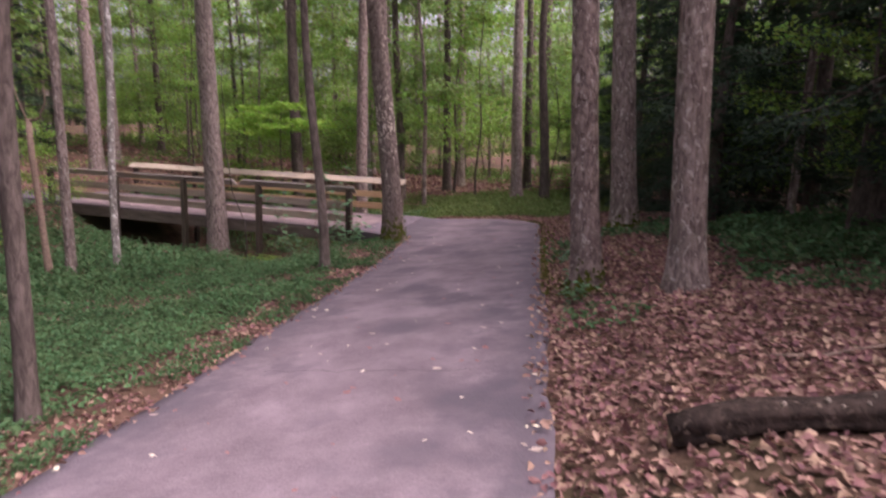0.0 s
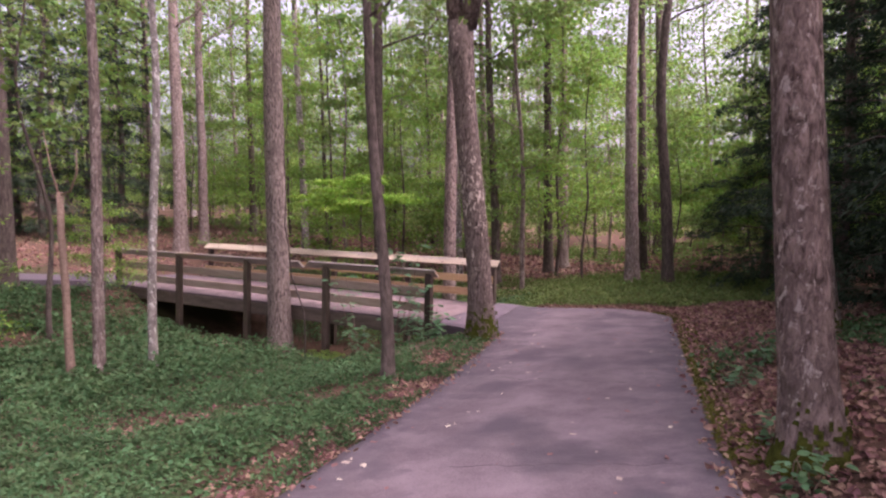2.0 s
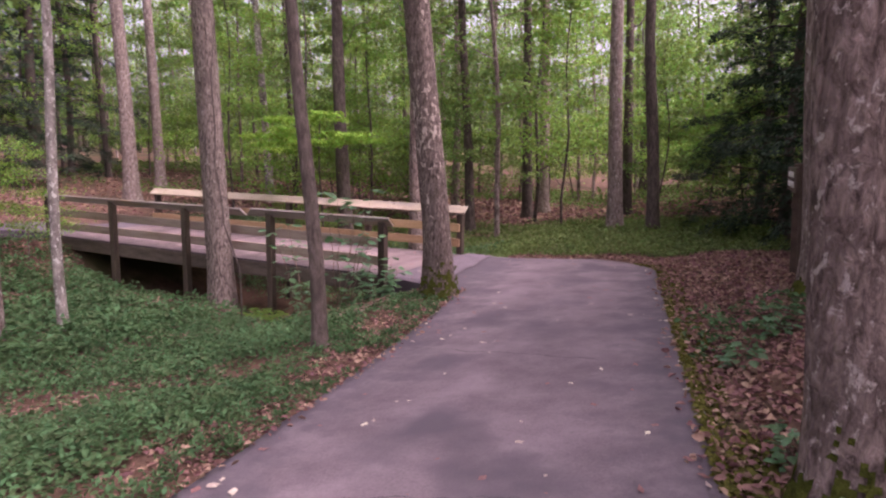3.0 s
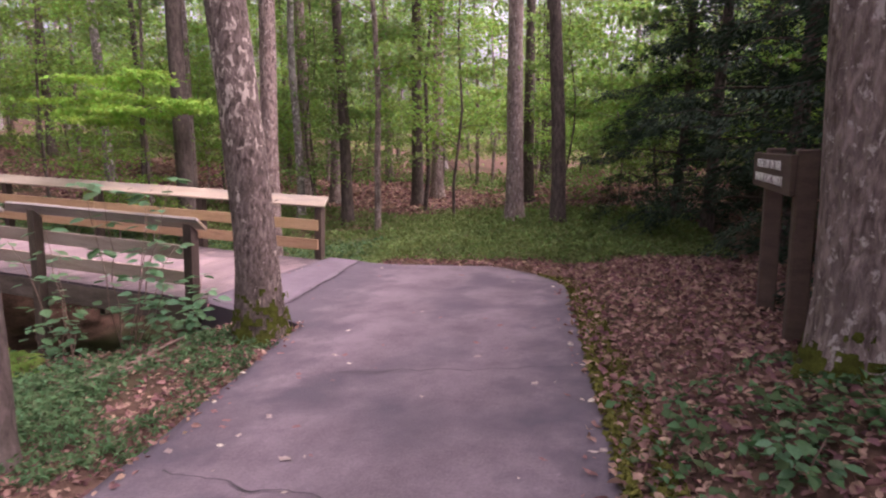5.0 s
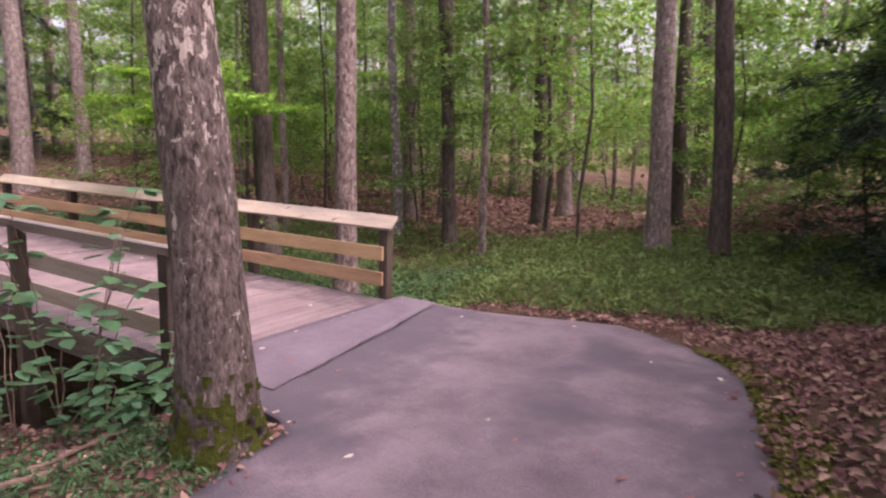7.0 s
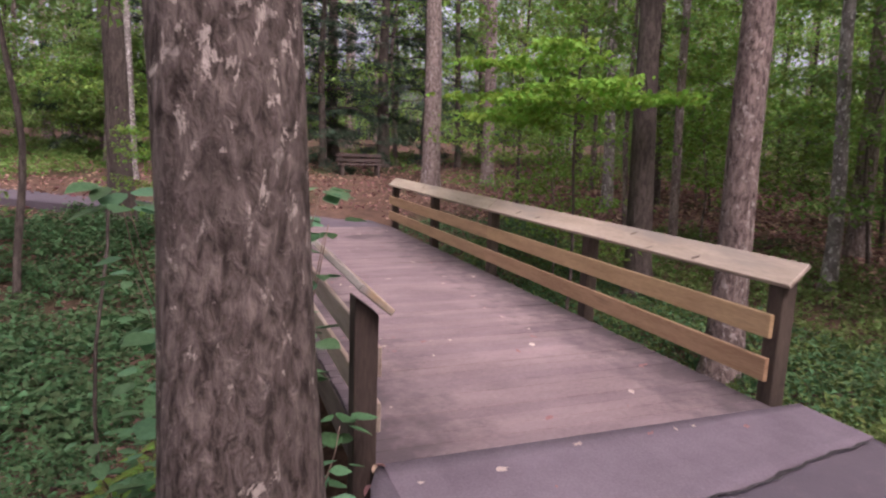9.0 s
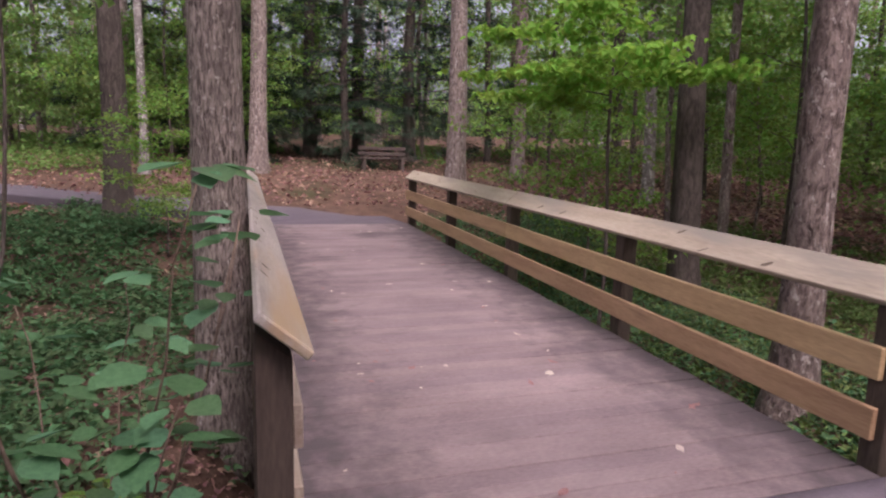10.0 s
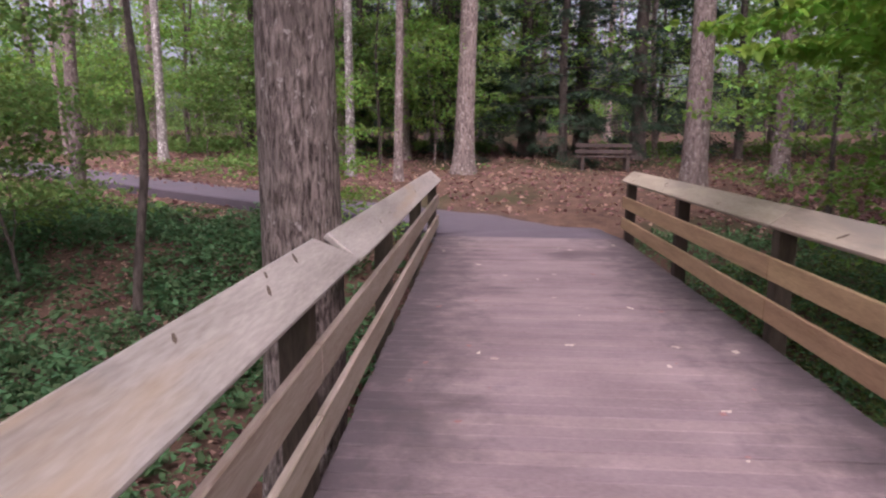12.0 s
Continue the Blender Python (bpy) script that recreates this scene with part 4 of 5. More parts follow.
def off_path(x, y, pad=0.0):
    """Metres from the paved strips and the bridge, negative inside."""
    d = max(path_left(y) - x, x - path_right(y)) if y < 16.3 else 1.0
    if y >= 16.3:
        d = max(d, 0)
    if -15.2 < x < -4.7 and 12.85 < y < 16.1:
        return -1
    if -18.9 < x < -14.9 and 11 < y < 16.2 and (x > -17.4 or y < 13):
        return -1
    return d - pad


def litter_right(x, y):
    d = x - path_right(y) if y < 16 else (x + 0.6)
    if d < -0.18 or y > 16 and d < 0.02:
        return 0.0
    if d < 0.02:
        return 0.08 if d < -0.06 else 0.35
    return (0.95 if d < 3.5 else 0.45 if d < 7 else 0.2) * (1 - 0.75 * sm((0.8 - y) / 4))


def litter_left(x, y):
    d = path_left(y) - x
    if d < -0.16 or y > 13:
        return 0.0
    if d < 0:
        return 0.12 if d < -0.07 else 0.4
    return 0.95 if d < 0.55 + 0.5 * patch(x, y, 0.8, 3) else 0.4 if y > 9.5 else 0.12


def litter_far(x, y):
    if off_path(x, y) < 0.1 or -9 < x < 0 and y < 24:
        return 0.0
    if x > -16.5 and y < 16.5:
        return 0.5
    return 0.9


scatter("leaf_litter_right", 62000, (-0.6, 11.0, -4.0, 17.5), litter_right, (0.038, 0.088), LITTER, "dry brown fallen leaves covering the forest floor", "leaf litter", 0.6, (0.0, 0.03), 11, up=0.1, shape=6)
scatter("leaf_litter_left", 12000, (-8, 1, -6, 13), litter_left, (0.035, 0.08), LITTER, "dry brown leaves along the path edge", "leaf litter", 0.55, (0.0, 0.02), 12, shape=6)
scatter("leaf_litter_edge", 3200, (-5.2, 1.2, 15.0, 17.3), lambda x, y: 0.95 if y > 16.27 or x > path_right(y) + 0.03 else 0, (0.045, 0.1), LITTER, "dry brown leaves along the far path edge", "leaf litter", 0.5, (0.0, 0.025), 16)
scatter("leaf_litter_gully", 10000, (-15.5, -4.2, 5, 13), lambda x, y: 0.75 if off_path(x, y) > 0.1 and x < path_left(y) - 0.8 else 0.0, (0.05, 0.11), LITTER, "dry brown leaves on the gully floor", "leaf litter", 0.5, (0.0, 0.02), 13)
scatter("leaf_litter_bank", 15000, (-34, -15.5, 2, 30), litter_far, (0.08, 0.17), LITTER, "russet dry leaves over the far bank", "leaf litter", 0.5, (0.0, 0.03), 14)
scatter("leaf_litter_woods", 30000, (-22, 6, 20.5, 45), lambda x, y: 0.9, (0.1, 0.2), LITTER, "russet dry leaves between the far trees", "leaf litter", 0.5, (0.0, 0.03), 15)


def carpet_left(x, y):
    d = path_left(y) - x
    if d < 0.45 or off_path(x, y) < 0.1 or (x > -5.4 and y > 12.3):
        return 0.0
    v = sm((patch(x, y, 0.45, 1) - 0.28) * 4) * min(1, (d - 0.35) / 0.9) * (1 - 0.75 * sm((-6.8 - x) / 2.2))
    return v * (1.0 if y < 11.2 else 0.5 if y < 12.0 else 0.12) * (1 - 0.8 * sm((1.2 - y) / 4))


def carpet_grass(x, y):
    if y < 16.4 + 0.25 * patch(x, 3, 0.9) or x > 1.6 - 0.1 * (y - 16) or off_path(x, y) < 0.15:
        return 0.0
    return 1.0 * min(1, (y - 16.3) / 0.8) * (1 - sm((y - 21.5) / 2.5)) * (0.45 if x < -5.5 else 1)


scatter("plants_left", 10500, (-11.5, 1.0, -5.0, 12.8), carpet_left, (0.032, 0.088), LEAF_BLUE, "low green leafy plants carpeting the slope", "ground plants", 0.4, (0.05, 0.22), 21, (0.4, 0.65), 0.3, ((8, 13), 0.13))
scatter("plants_grass", 9000, (-14, 2.2, 16.3, 24), carpet_grass, (0.05, 0.12), GRASS, "low green plants and grass beyond the path", "ground plants", 0.55, (0.05, 0.22), 22, (0.25, 0.5), 0.55, ((6, 10), 0.17))
scatter("plants_right", 1150, (0.4, 8.5, 3.5, 14), lambda x, y: (0.95 if patch(x, y, 0.5, 17) > 0.52 else 0.0) * (1 if x - path_right(y) > 1.1 else 0.5) if x > path_right(y) + 0.1 and not (y < 4.2 and x < 5) and (x > 3.2 or y > 5.2) else 0, (0.045, 0.1), LEAF_BLUE, "low leafy green plants among the dead leaves", "ground plants", 0.4, (0.05, 0.2), 23, (0.5, 0.75), 0.25, ((7, 11), 0.16))
scatter("plants_hill", 1700, (3.4, 9.5, 7.2, 11.5), lambda x, y: 0.9, (0.06, 0.14), LEAF_BLUE, "green ferny plants on the shaded hillside", "ground plants", 0.4, (0.1, 0.35), 24, (0.4, 0.6), 0.3, ((7, 11), 0.2))
scatter("plants_gully", 4400, (-17, -7.2, 3.5, 12.7), lambda x, y: (0.9 if patch(x, y, 0.4, 29) > 0.4 else 0.2) * (1 if y < 11.5 or x < -11 else 0.15) if off_path(x, y) > 0.2 else 0, (0.06, 0.14), LEAF_BLUE, "dark green plants in the gully", "ground plants", 0.4, (0.08, 0.32), 25, (0.45, 0.7), 0.2, ((7, 11), 0.2))
scatter("plants_behind_rail", 2600, (-15.5, -4.9, 16.3, 19.5), lambda x, y: 0.7, (0.045, 0.1), LEAF_BLUE, "dark green plants behind the railing", "ground plants", 0.4, (0.08, 0.3), 26, (0.45, 0.7), 0.2, ((7, 11), 0.2))
scatter("plants_woods", 1800, (-36, 10, 19, 42), lambda x, y: (0.8 if y > 29 or x < -20 else 0.12) * (patch(x, y, 0.18, 31) > 0.48), (0.10, 0.19), LEAF, "scattered green undergrowth between the trees", "ground plants", 0.5, (0.1, 0.7), 27, (0.45, 0.7), 0.2, ((8, 14), 0.5))
scatter("plants_far_bank", 1500, (-36, -16, -4, 14), lambda x, y: 0.8 * (patch(x, y, 0.22, 37) > 0.5) if off_path(x, y) > 0.3 and abs((x + 19.3) - (y - 6.7) * 0.45) > 1.9 else 0, (0.1, 0.2), LEAF, "scattered green undergrowth on the far bank", "ground plants", 0.5, (0.1, 0.6), 28, (0.45, 0.7), 0.2, ((8, 14), 0.45))
scatter("moss_edge", 15000, (-1.2, 2.0, 7.0, 15.6), lambda x, y: 1.0 if -0.05 < x - path_right(y) < 0.08 + 0.4 * patch(x, y, 1.4, 41) else 0, (0.02, 0.05), MOSS_PATH, "yellow-green moss along the asphalt edge", "moss", 0.5, (-0.005, 0.012), 29, (0.6, 0.9), 0.1)

scatter("plants_edge", 1100, (-4.6, -0.4, 1, 12.4), lambda x, y: 0.9 if 0.02 < path_left(y) - x < (0.45 if y < 7 else 1.1) and patch(x, y, 0.9, 61) > 0.44 else 0, (0.035, 0.085), LEAF_BLUE, "short green weeds along the path edge", "ground plants", 0.5, (0.03, 0.12), 31, (0.2, 0.45), 0.6, ((5, 8), 0.08))

# ---------------------------------------------------------------- things


def sign():
    a, b = Vector((1.60, 11.75)), Vector((1.54, 12.82))
    t = thing("trail_sign", "brown wooden two-post trail sign with white routed lettering", "sign", (a.x, a.y, floor_z(a.x, a.y)))
    z0 = floor_z(a.x, a.y)
    t.matrix_basis = t.matrix_basis @ Matrix.Rotation(radians(-2.6), 4, "Y")
    for p in (a, b):
        bm = bmesh.new()
        box(bm, p.x - a.x - 0.07, p.x - a.x + 0.07, p.y - a.y - 0.07, p.y - a.y + 0.07, -0.4, 2.13 - z0, 0.012)
        part("post", bm, SIGN_WOOD, t)
    d = (b - a).normalized()
    ang = math.atan2(d.y, d.x)
    m = Matrix.Translation((0, 0, 0)) @ Matrix.Rotation(ang, 4, "Z")
    bm = bmesh.new()
    box(bm, -0.06, 1.40, 0.075, 0.115, 1.80 - z0, 2.09 - z0, 0.006)
    bmesh.ops.transform(bm, matrix=m, verts=bm.verts)
    part("board", bm, SIGN_WOOD, t, "dark brown stained board")
    for i, (text, size) in enumerate((("PLEASE STAY ON TRAIL", 0.098), ("SENSITIVE PLANT HABITAT", 0.098))):
        cu = bpy.data.curves.new("lettering", "FONT")
        cu.body = text
        cu.size = size
        cu.extrude = 0.002
        cu.align_x = "CENTER"
        ob = new("lettering", cu)
        ob.data.materials.append(PAINT_WHITE)
        ob.parent = t
        ob.matrix_basis = m @ Matrix.Translation((0.72, 0.118, 1.972 - z0 - 0.115 * i)) @ Matrix.Rotation(math.pi, 4, "Z") @ Matrix.Rotation(math.pi / 2, 4, "X") @ Matrix.Diagonal((0.93, 1, 1, 1))
        tagged(ob, "white routed lettering")
    return t


sign()


def bench():
    x, y = -23.0, 17.1
    t = thing("bench", "dark weathered slatted wooden bench on the leafy bank", "bench", (x, y, floor_z(x, y) - 0.08))
    for s in (-0.62, 0.62):
        bm = bmesh.new()
        box(bm, -0.2, 0.2, s - 0.045, s + 0.045, 0.36, 0.44, 0.005)
        part("seat_bearer", bm, BENCH_WOOD, t)
        bm = bmesh.new()
        box(bm, 0.1, 0.19, s - 0.045, s + 0.045, -0.15, 0.4, 0.005)
        part("leg", bm, BENCH_WOOD, t)
        bm = bmesh.new()
        box(bm, -0.26, -0.17, s - 0.045, s + 0.045, -0.15, 0.82, 0.005)
        part("back_leg", bm, BENCH_WOOD, t)
    for k in range(3):
        bm = bmesh.new()
        box(bm, -0.16 + k * 0.13, -0.05 + k * 0.13, -0.78, 0.78, 0.44, 0.48, 0.005)
        part("seat_slat", bm, BENCH_WOOD, t)
    for k in range(2):
        bm = bmesh.new()
        box(bm, -0.17, -0.13, -0.78, 0.78, 0.54 + k * 0.17, 0.65 + k * 0.17, 0.005)
        part("back_slat", bm, BENCH_WOOD, t)
    return t


bench()


def fallen_log():
    t = thing("fallen_log", "dark rotting log with pale fungus lying on dead leaves", "log", (2.78, 2.76, floor_z(2.78, 2.76)))
    bm = bmesh.new()
    pts = []
    for i in range(13):
        x, y = 2.78 + 0.19 * i, 2.76 + 0.025 * i
        pts.append(Vector((x - 2.78, y - 2.76, floor_z(x, y) - floor_z(2.78, 2.76) + 0.085)))
    tube(bm, pts, [0.092 + 0.014 * math.sin(i * 1.3) for i in range(13)], 24, 0.3, 8.0)
    part("log", bm, LOG_BARK, t)
    bm = bmesh.new()
    tube(bm, [pts[0] - Vector((0.012, 0, 0)), pts[0] + Vector((0.01, 0, 0))], [0.082, 0.088], 16)
    part("end_grain", bm, END_GRAIN, t)
    rnd = random.Random(4)
    for i in range(12):
        p = pts[rnd.randint(1, 10)]
        a = rnd.uniform(0.6, 1.9)
        bm = bmesh.new()
        q = p + Vector((rnd.uniform(-0.09, 0.09), -0.09 * math.cos(a), 0.09 * math.sin(a)))
        tube(bm, [q, q + Vector((0, -0.012, 0.004))], [rnd.uniform(0.006, 0.015), rnd.uniform(0.004, 0.01)], 8, 0.9, i)
        part("fungus", bm, FUNGUS, t)
    return t


fallen_log()


def sticks():
    rnd = random.Random(9)
    spots = [(-4.45, 10.7, 62, 1.5, 0.04), (-4.62, 10.85, 70, 1.3, 0.035), (-4.3, 10.6, 75, 1.1, 0.022), (-4.55, 10.6, 48, 1.2, 0.028), (-4.75, 11.2, 30, 1.0, 0.018), (-2.98, 11.3, 60, 0.42, 0.014), (0.75, 11.6, 100, 0.5, 0.012),
             (0.85, 11.5, 60, 0.35, 0.01), (-2.3, 9.0, 130, 0.3, 0.008), (-7.4, 10.4, 20, 1.4, 0.03), (-6.2, 9.2, 160, 0.9, 0.02), (3.4, 3.9, 20, 0.9, 0.02)]
    for x, y, a, ln, r in spots:
        t = thing("dead_branch", "fallen dead branch lying on the ground", "branch", (x, y, floor_z(x, y) + r * 0.8))
        bm = bmesh.new()
        pts = []
        for i in range(6):
            q = ln * i / 5
            px, py = q * math.cos(radians(a)) + rnd.uniform(-0.02, 0.02), q * math.sin(radians(a)) + rnd.uniform(-0.02, 0.02)
            pts.append((px, py, floor_z(x + px, y + py) - floor_z(x, y) + rnd.uniform(0, 0.03)))
        tube(bm, pts, [r * (1 - 0.13 * i) for i in range(6)], 8, 0.2, ln)
        tagged(part("branch", bm, STICK, t))


sticks()


def vine():
    x, y = -6.7, 11.3
    t = thing("vine", "thin dark crooked woody vine hanging before the bridge", "vine", (x, y, floor_z(x, y)))
    bm = bmesh.new()
    pts = [(0, 0, -0.1), (0.02, 0, 0.5), (-0.03, 0.02, 1.0), (-0.22, 0.05, 1.35), (-0.42, 0.08, 1.7), (-0.5, 0.1, 2.2), (-0.62, 0.1, 2.7), (-0.6, 0.12, 3.3), (-0.75, 0.2, 4.2), (-0.7, 0.3, 5.2)]
    tube(bm, pts, [0.014, 0.014, 0.013, 0.013, 0.012, 0.012, 0.011, 0.01, 0.009, 0.006], 6, 0.2, 3)
    part("stem", bm, BARK_DARK, t)


vine()


def shrub(x, y, h, stems, seed, size=0.12, spread=0.35):
    """A leafy shrub whose large leaves show singly."""
    t = thing("shrub", "broad-leaved green shrub beside the bridge railing" if x < 0 else "low leafy green seedling among dead leaves", "shrub", (x, y, floor_z(x, y)), group="shrubs by the bridge" if x < 0 else "seedlings beside the path")
    rnd = random.Random(seed)
    shape = bpy.data.meshes.new("leaf")
    bm = bmesh.new()
    rows = [(0, 0.0, 0), (0.25, 0.30, 0.03), (0.5, 0.36, 0.03), (0.75, 0.24, 0), (1.0, 0.0, -0.08)]
    mid = [bm.verts.new((u, 0, -abs(w) * 0.25 + z)) for u, w, z in rows]
    lf = [bm.verts.new((u, w, z)) for u, w, z in rows[1:4]]
    rt = [bm.verts.new((u, -w, z)) for u, w, z in rows[1:4]]
    for sd, flip in ((lf, 1), (rt, -1)):
        bm.faces.new((mid[0], mid[1], sd[0])[::flip])
        for i in range(2):
            bm.faces.new((mid[i + 1], mid[i + 2], sd[i + 1], sd[i])[::flip])
        bm.faces.new((mid[3], mid[4], sd[2])[::flip])
    for f in bm.faces:
        f.smooth = True
    bm.to_mesh(shape)
    bm.free()
    shape.materials.append(LEAF_SHRUB)
    for _ in range(stems):
        a = rnd.uniform(0, 6.283)
        top = Vector((spread * math.cos(a) * h, spread * math.sin(a) * h, h * rnd.uniform(0.55, 1.0)))
        pts = [Vector((0.04 * math.cos(a), 0.04 * math.sin(a), -0.1)) * (1 - s / 6) + top * (s / 6) + Vector((rnd.uniform(-0.03, 0.03), rnd.uniform(-0.03, 0.03), 0)) for s in range(7)]
        part("stem", tube(bmesh.new(), pts, [0.009 * (1 - 0.11 * s) for s in range(7)], 5), STICK, t)
        for s in range(2, 7):
            for k in range(3 if s < 6 else 5):
                ob = new("leaf", shape)
                ob.parent = t
                yaw = rnd.uniform(0, 360)
                sc = size * rnd.uniform(0.7, 1.35)
                off = Vector((math.cos(radians(yaw)), math.sin(radians(yaw)), rnd.uniform(-0.2, 0.4))) * rnd.uniform(0.03, 0.12)
                ob.matrix_basis = Matrix.Translation(pts[s] + off) @ pose(0, 0, 0, rnd.uniform(-20, 20), rnd.uniform(-8, 22), yaw) @ Matrix.Scale(sc, 4)


shrub(-5.3, 12.25, 2.2, 6, 1, 0.16, 0.26)
shrub(-5.9, 12.05, 1.9, 3, 11, 0.15, 0.28)
shrub(-5.0, 12.0, 1.2, 2, 2, 0.13, 0.4)
shrub(-4.6, 12.45, 0.85, 3, 3, 0.14)
shrub(-4.4, 12.15, 0.45, 4, 4, 0.12)
shrub(-5.6, 11.6, 0.6, 4, 5, 0.11)
shrub(1.15, 9.3, 0.2, 3, 7, 0.08)
shrub(1.35, 9.9, 0.24, 3, 8, 0.08)
shrub(1.72, 6.45, 0.24, 5, 9, 0.062)
shrub(1.55, 7.4, 0.22, 4, 10, 0.062)


def fern(x, y, fronds, length, seed):
    """A fern: arching fronds, each a midrib with paired leaflets."""
    t = thing("fern", "bright green fern with arching feathery fronds", "fern", (x, y, floor_z(x, y)), group="ferns beside the bridge")
    rnd = random.Random(seed)
    for f in range(fronds):
        a = 2 * math.pi * f / fronds + rnd.uniform(-0.3, 0.3)
        d = Vector((math.cos(a), math.sin(a), 0))
        ln = length * rnd.uniform(0.7, 1.1)
        rib = [d * ln * 0.85 * u + Vector((0, 0, ln * (1.1 * u - 0.95 * u * u) - 0.02)) for u in (0, 0.2, 0.4, 0.6, 0.8, 1.0)]
        bm = tube(bmesh.new(), rib, [0.004, 0.0036, 0.003, 0.0025, 0.002, 0.001], 4)
        side = Vector((-d.y, d.x, 0))
        for k in range(2, 26):
            u = k / 26 * 5
            j = min(4, int(u))
            p = rib[j].lerp(rib[j + 1], u - j)
            w = 0.24 * ln * math.sin(math.pi * min(1, 0.15 + 0.85 * k / 26)) ** 0.8
            for sgn in (-1, 1):
                tip = p + side * sgn * w + d * w * 0.35 - Vector((0, 0, 0.12 * w))
                b = d * 0.012
                m = p.lerp(tip, 0.45)
                bm.faces.new([bm.verts.new(q) for q in (p, m + b, tip, m - b)])
        part("frond", bm, LEAF_BRIGHT, t)


for x, y, n, ln, sd in ((-6.5, 11.75, 8, 0.5, 1), (-6.0, 11.5, 7, 0.42, 2), (-7.0, 11.9, 7, 0.45, 3)):
    fern(x, y, n, ln, sd)


def beech_sapling(x, y):
    """A young tree holding flat bright sprays out over the railing."""
    t = thing("sapling", "slender young tree with flat bright green leaf sprays", "tree", (x, y, floor_z(x, y) - 0.03))
    top = 4.5
    pts = [Vector((0.05 * math.sin(z * 1.7), 0.04 * math.sin(z * 1.1), z)) for z in (-0.2, 0.4, 1.1, 1.9, 2.7, 3.4, 4.0, top)]
    part("trunk", tube(bmesh.new(), pts, [0.035, 0.03, 0.026, 0.024, 0.022, 0.02, 0.015, 0.006], 8, 0.1, 3), BARK_DARK, t)
    rnd = random.Random(12)
    bm = bmesh.new()
    spots = []
    for k, (ang, z, ln, rise) in enumerate(((-95, 2.3, 1.5, 0.35), (-60, 2.55, 1.7, 0.3), (-130, 2.7, 1.8, 0.25), (-165, 2.5, 1.7, 0.3), (-20, 2.75, 1.8, 0.25), (20, 2.6, 1.6, 0.3), (170, 2.9, 1.7, 0.3), (-100, 3.1, 1.5, 0.3), (80, 2.7, 1.5, 0.3), (-45, 3.2, 1.5, 0.35))):
        d = Vector((math.cos(radians(ang)), math.sin(radians(ang)), 0))
        sd = Vector((-d.y, d.x, 0))
        line = [Vector((0, 0, z + 0.85)) + d * ln * u + Vector((0, 0, rise * (1.3 * u - 0.9 * u * u))) for u in (0, 0.2, 0.4, 0.6, 0.8, 1)]
        tube(bm, line, [0.011, 0.009, 0.007, 0.005, 0.004, 0.002], 5)
        for s_ in range(1, 6):
            for sgn in (-1, 1):
                w = 0.42 * ln * (1.1 - 0.16 * s_) * rnd.uniform(0.7, 1.2)
                e = line[s_] + sd * sgn * w + d * w * 0.6 + Vector((0, 0, rnd.uniform(-0.08, 0.05)))
                tube(bm, [line[s_], line[s_].lerp(e, 0.5) + Vector((0, 0, 0.02)), e], [0.004, 0.003, 0.001], 3, cap=False)
                for u in (0.25, 0.55, 0.85):
                    spots.append((line[s_].lerp(e, u), e - line[s_]))
    tagged(part("branching", bm, BARK_DARK, t), kind="stuff")
    leaf_cloud("crown", *leaves_at(spots, 14, 0.12, 0.14, 0.105, 8), LEAF_YOUNG, t, "flat layers of bright green leaves", shape=6)


beech_sapling(-9.9, 17.35)


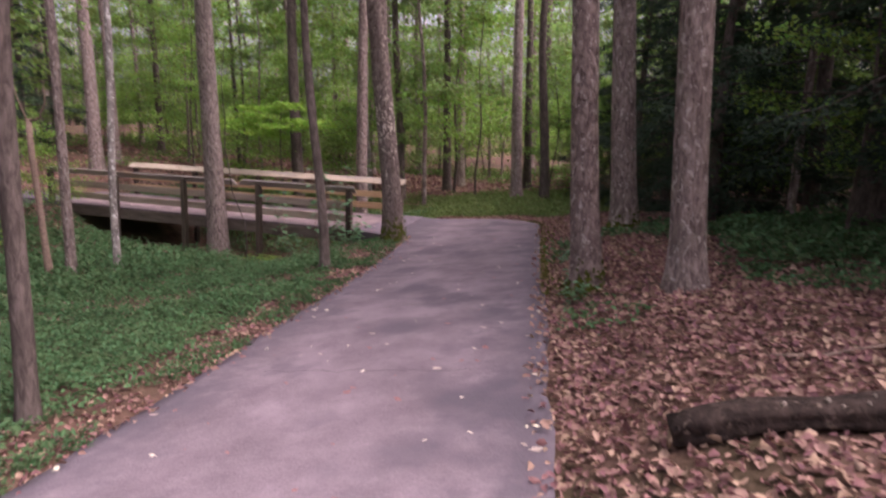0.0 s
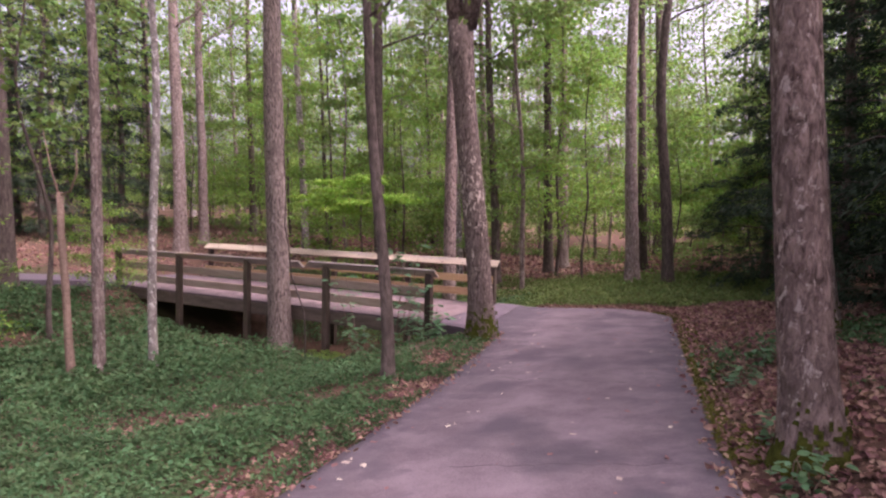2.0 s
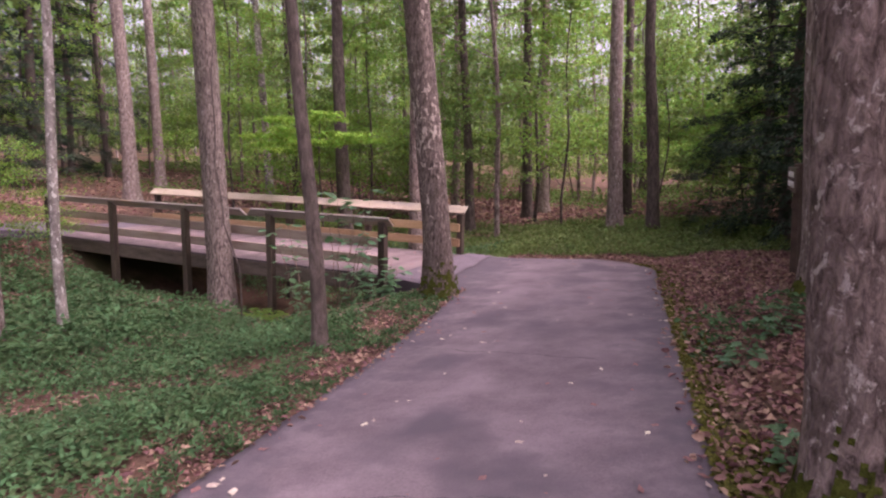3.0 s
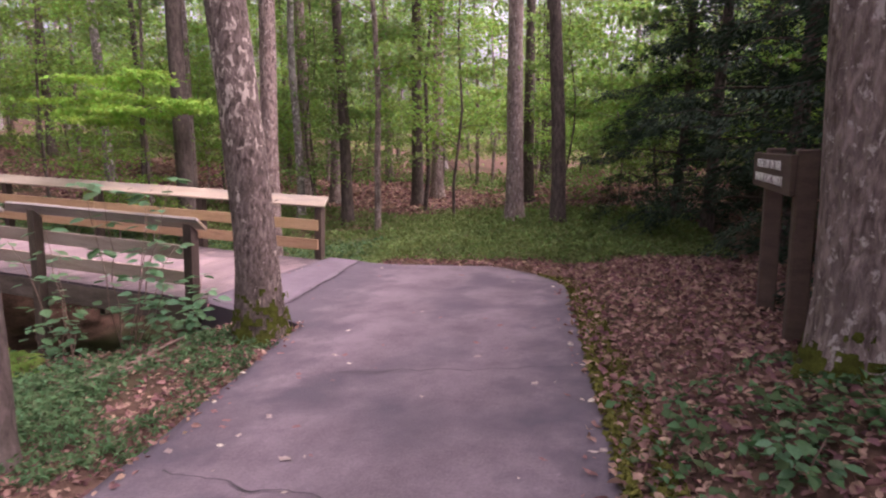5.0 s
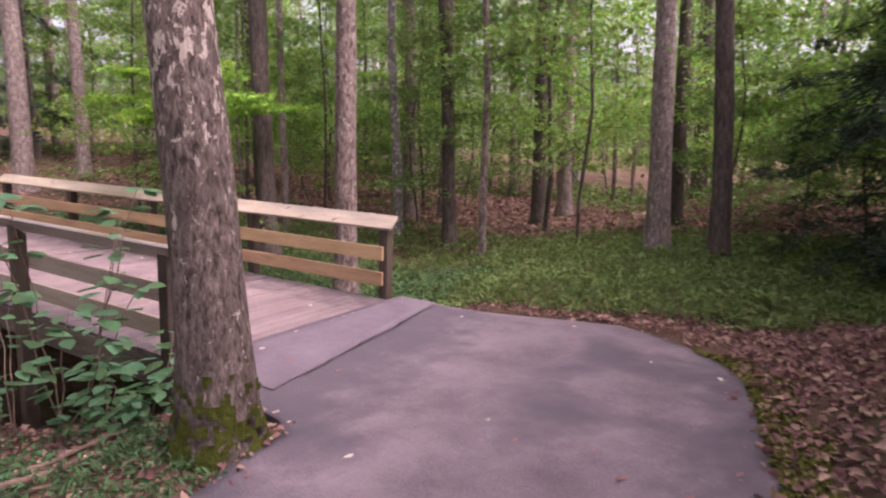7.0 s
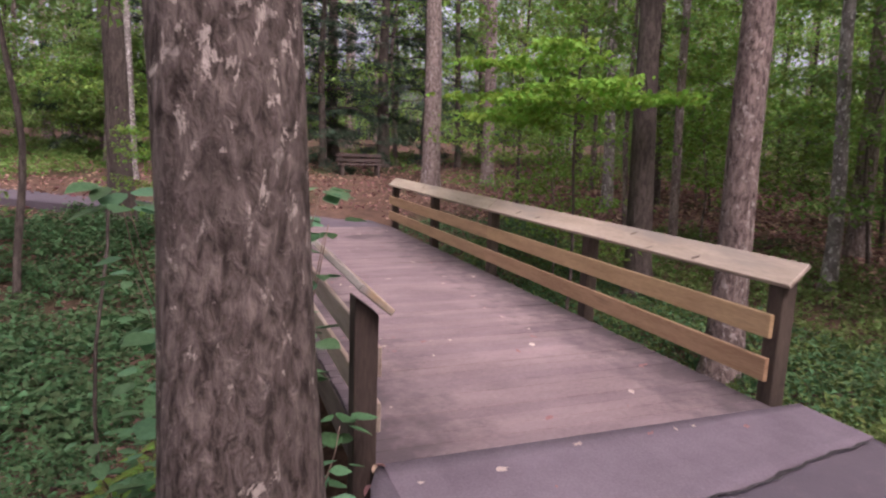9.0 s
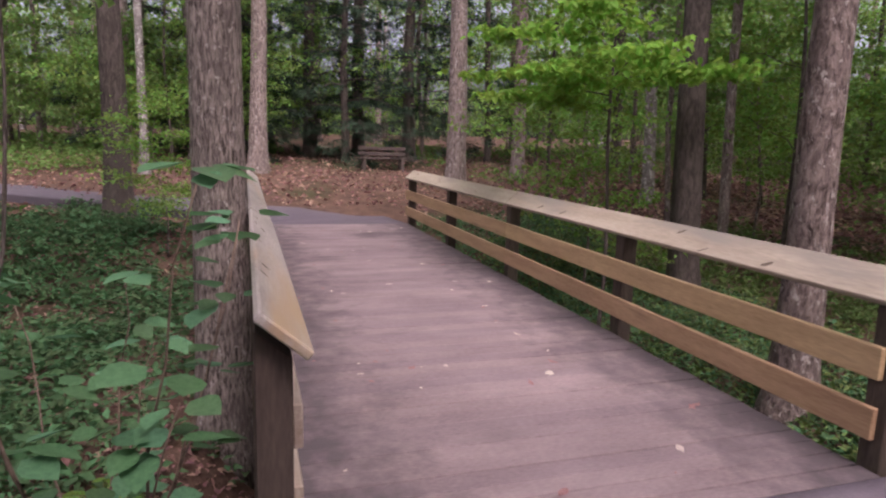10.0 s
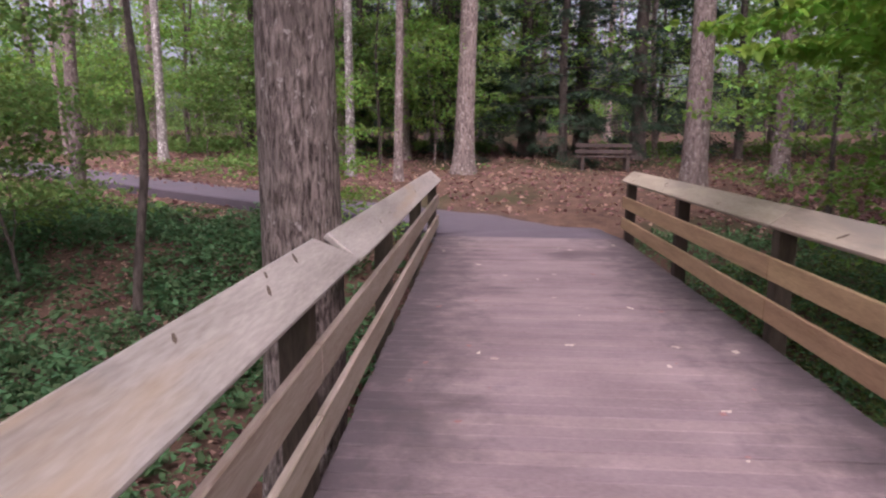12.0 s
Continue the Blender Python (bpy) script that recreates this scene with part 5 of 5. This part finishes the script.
def fallen_leaves():
    """Single dead leaves and chips lying on the asphalt and the deck."""
    rnd = random.Random(17)
    shapes = []
    for k in range(4):
        bm = bmesh.new()
        n = 9
        ring = []
        for i in range(n):
            a = 2 * math.pi * i / n
            r = 1 + 0.45 * rnd.uniform(-1, 1)
            ring.append(bm.verts.new((r * math.cos(a), 0.6 * r * math.sin(a), 0.25 * rnd.random() * abs(math.cos(a)))))
        c = bm.verts.new((0, 0, 0.02))
        for i in range(n):
            bm.faces.new((c, ring[i], ring[(i + 1) % n]))
        me = bpy.data.meshes.new("fallen_leaf")
        bm.to_mesh(me)
        bm.free()
        shapes.append(me)
    pale, dark = [], []
    for s in shapes:
        s.materials.append(PALE_LEAF)
        d = s.copy()
        d.materials.clear()
        d.materials.append(LITTER)
        dark.append(d)
        pale.append(s)
    for i in range(298):
        if i < 220:
            y = rnd.uniform(1.5, 16.0)
            x = path_left(y) + (path_right(y) - path_left(y)) * (rnd.random() if i % 3 else rnd.choice((0.03, 0.06, 0.95, 0.97)))
            z = asphalt_z(x, y) + 0.008 + (0.014 if x < -3.7 and y > 13 else 0)
        else:
            x, y = rnd.uniform(X1 + 0.2, X0 - 0.2), rnd.uniform(YN + 0.15, YF - 0.15)
            z = 0.004
        me = rnd.choice(pale if rnd.random() < 0.42 else dark)
        ob = new("fallen_leaf", me)
        s = rnd.uniform(0.01, 0.045)
        ob.matrix_basis = Matrix.Translation((x, y, z)) @ Matrix.Rotation(rnd.uniform(0, 6.28), 4, "Z") @ Matrix.Scale(s, 4)
        tagged(ob, "small dry fallen leaf lying on the walkway", "leaf", "fallen leaves on the walkway")


fallen_leaves()

# deck planks, each a board of its own
PLANK = bpy.data.meshes.new("deck_plank")
bmp = box(bmesh.new(), -0.0690, 0.0690, -(YF - YN) / 2 + 0.004, (YF - YN) / 2 - 0.004, -0.04, 0.0, 0.005)
bmp.to_mesh(PLANK)
bmp.free()
PLANK.materials.append(DECK)
for i in range(72):
    x = X0 - 0.071 - i * 0.1419
    ob = new("deck_plank", PLANK)
    ob.parent = BRIDGE
    ob.matrix_basis = Matrix.Translation((x - X0 + random.uniform(-0.0022, 0.0022), random.uniform(-0.008, 0.008), random.uniform(-0.004, 0.001))) @ Matrix.Rotation(radians(random.uniform(-0.12, 0.12)), 4, "X") @ Matrix.Diagonal((random.choice((1, 1, 0.985, 0.95)), 1, 1, 1))
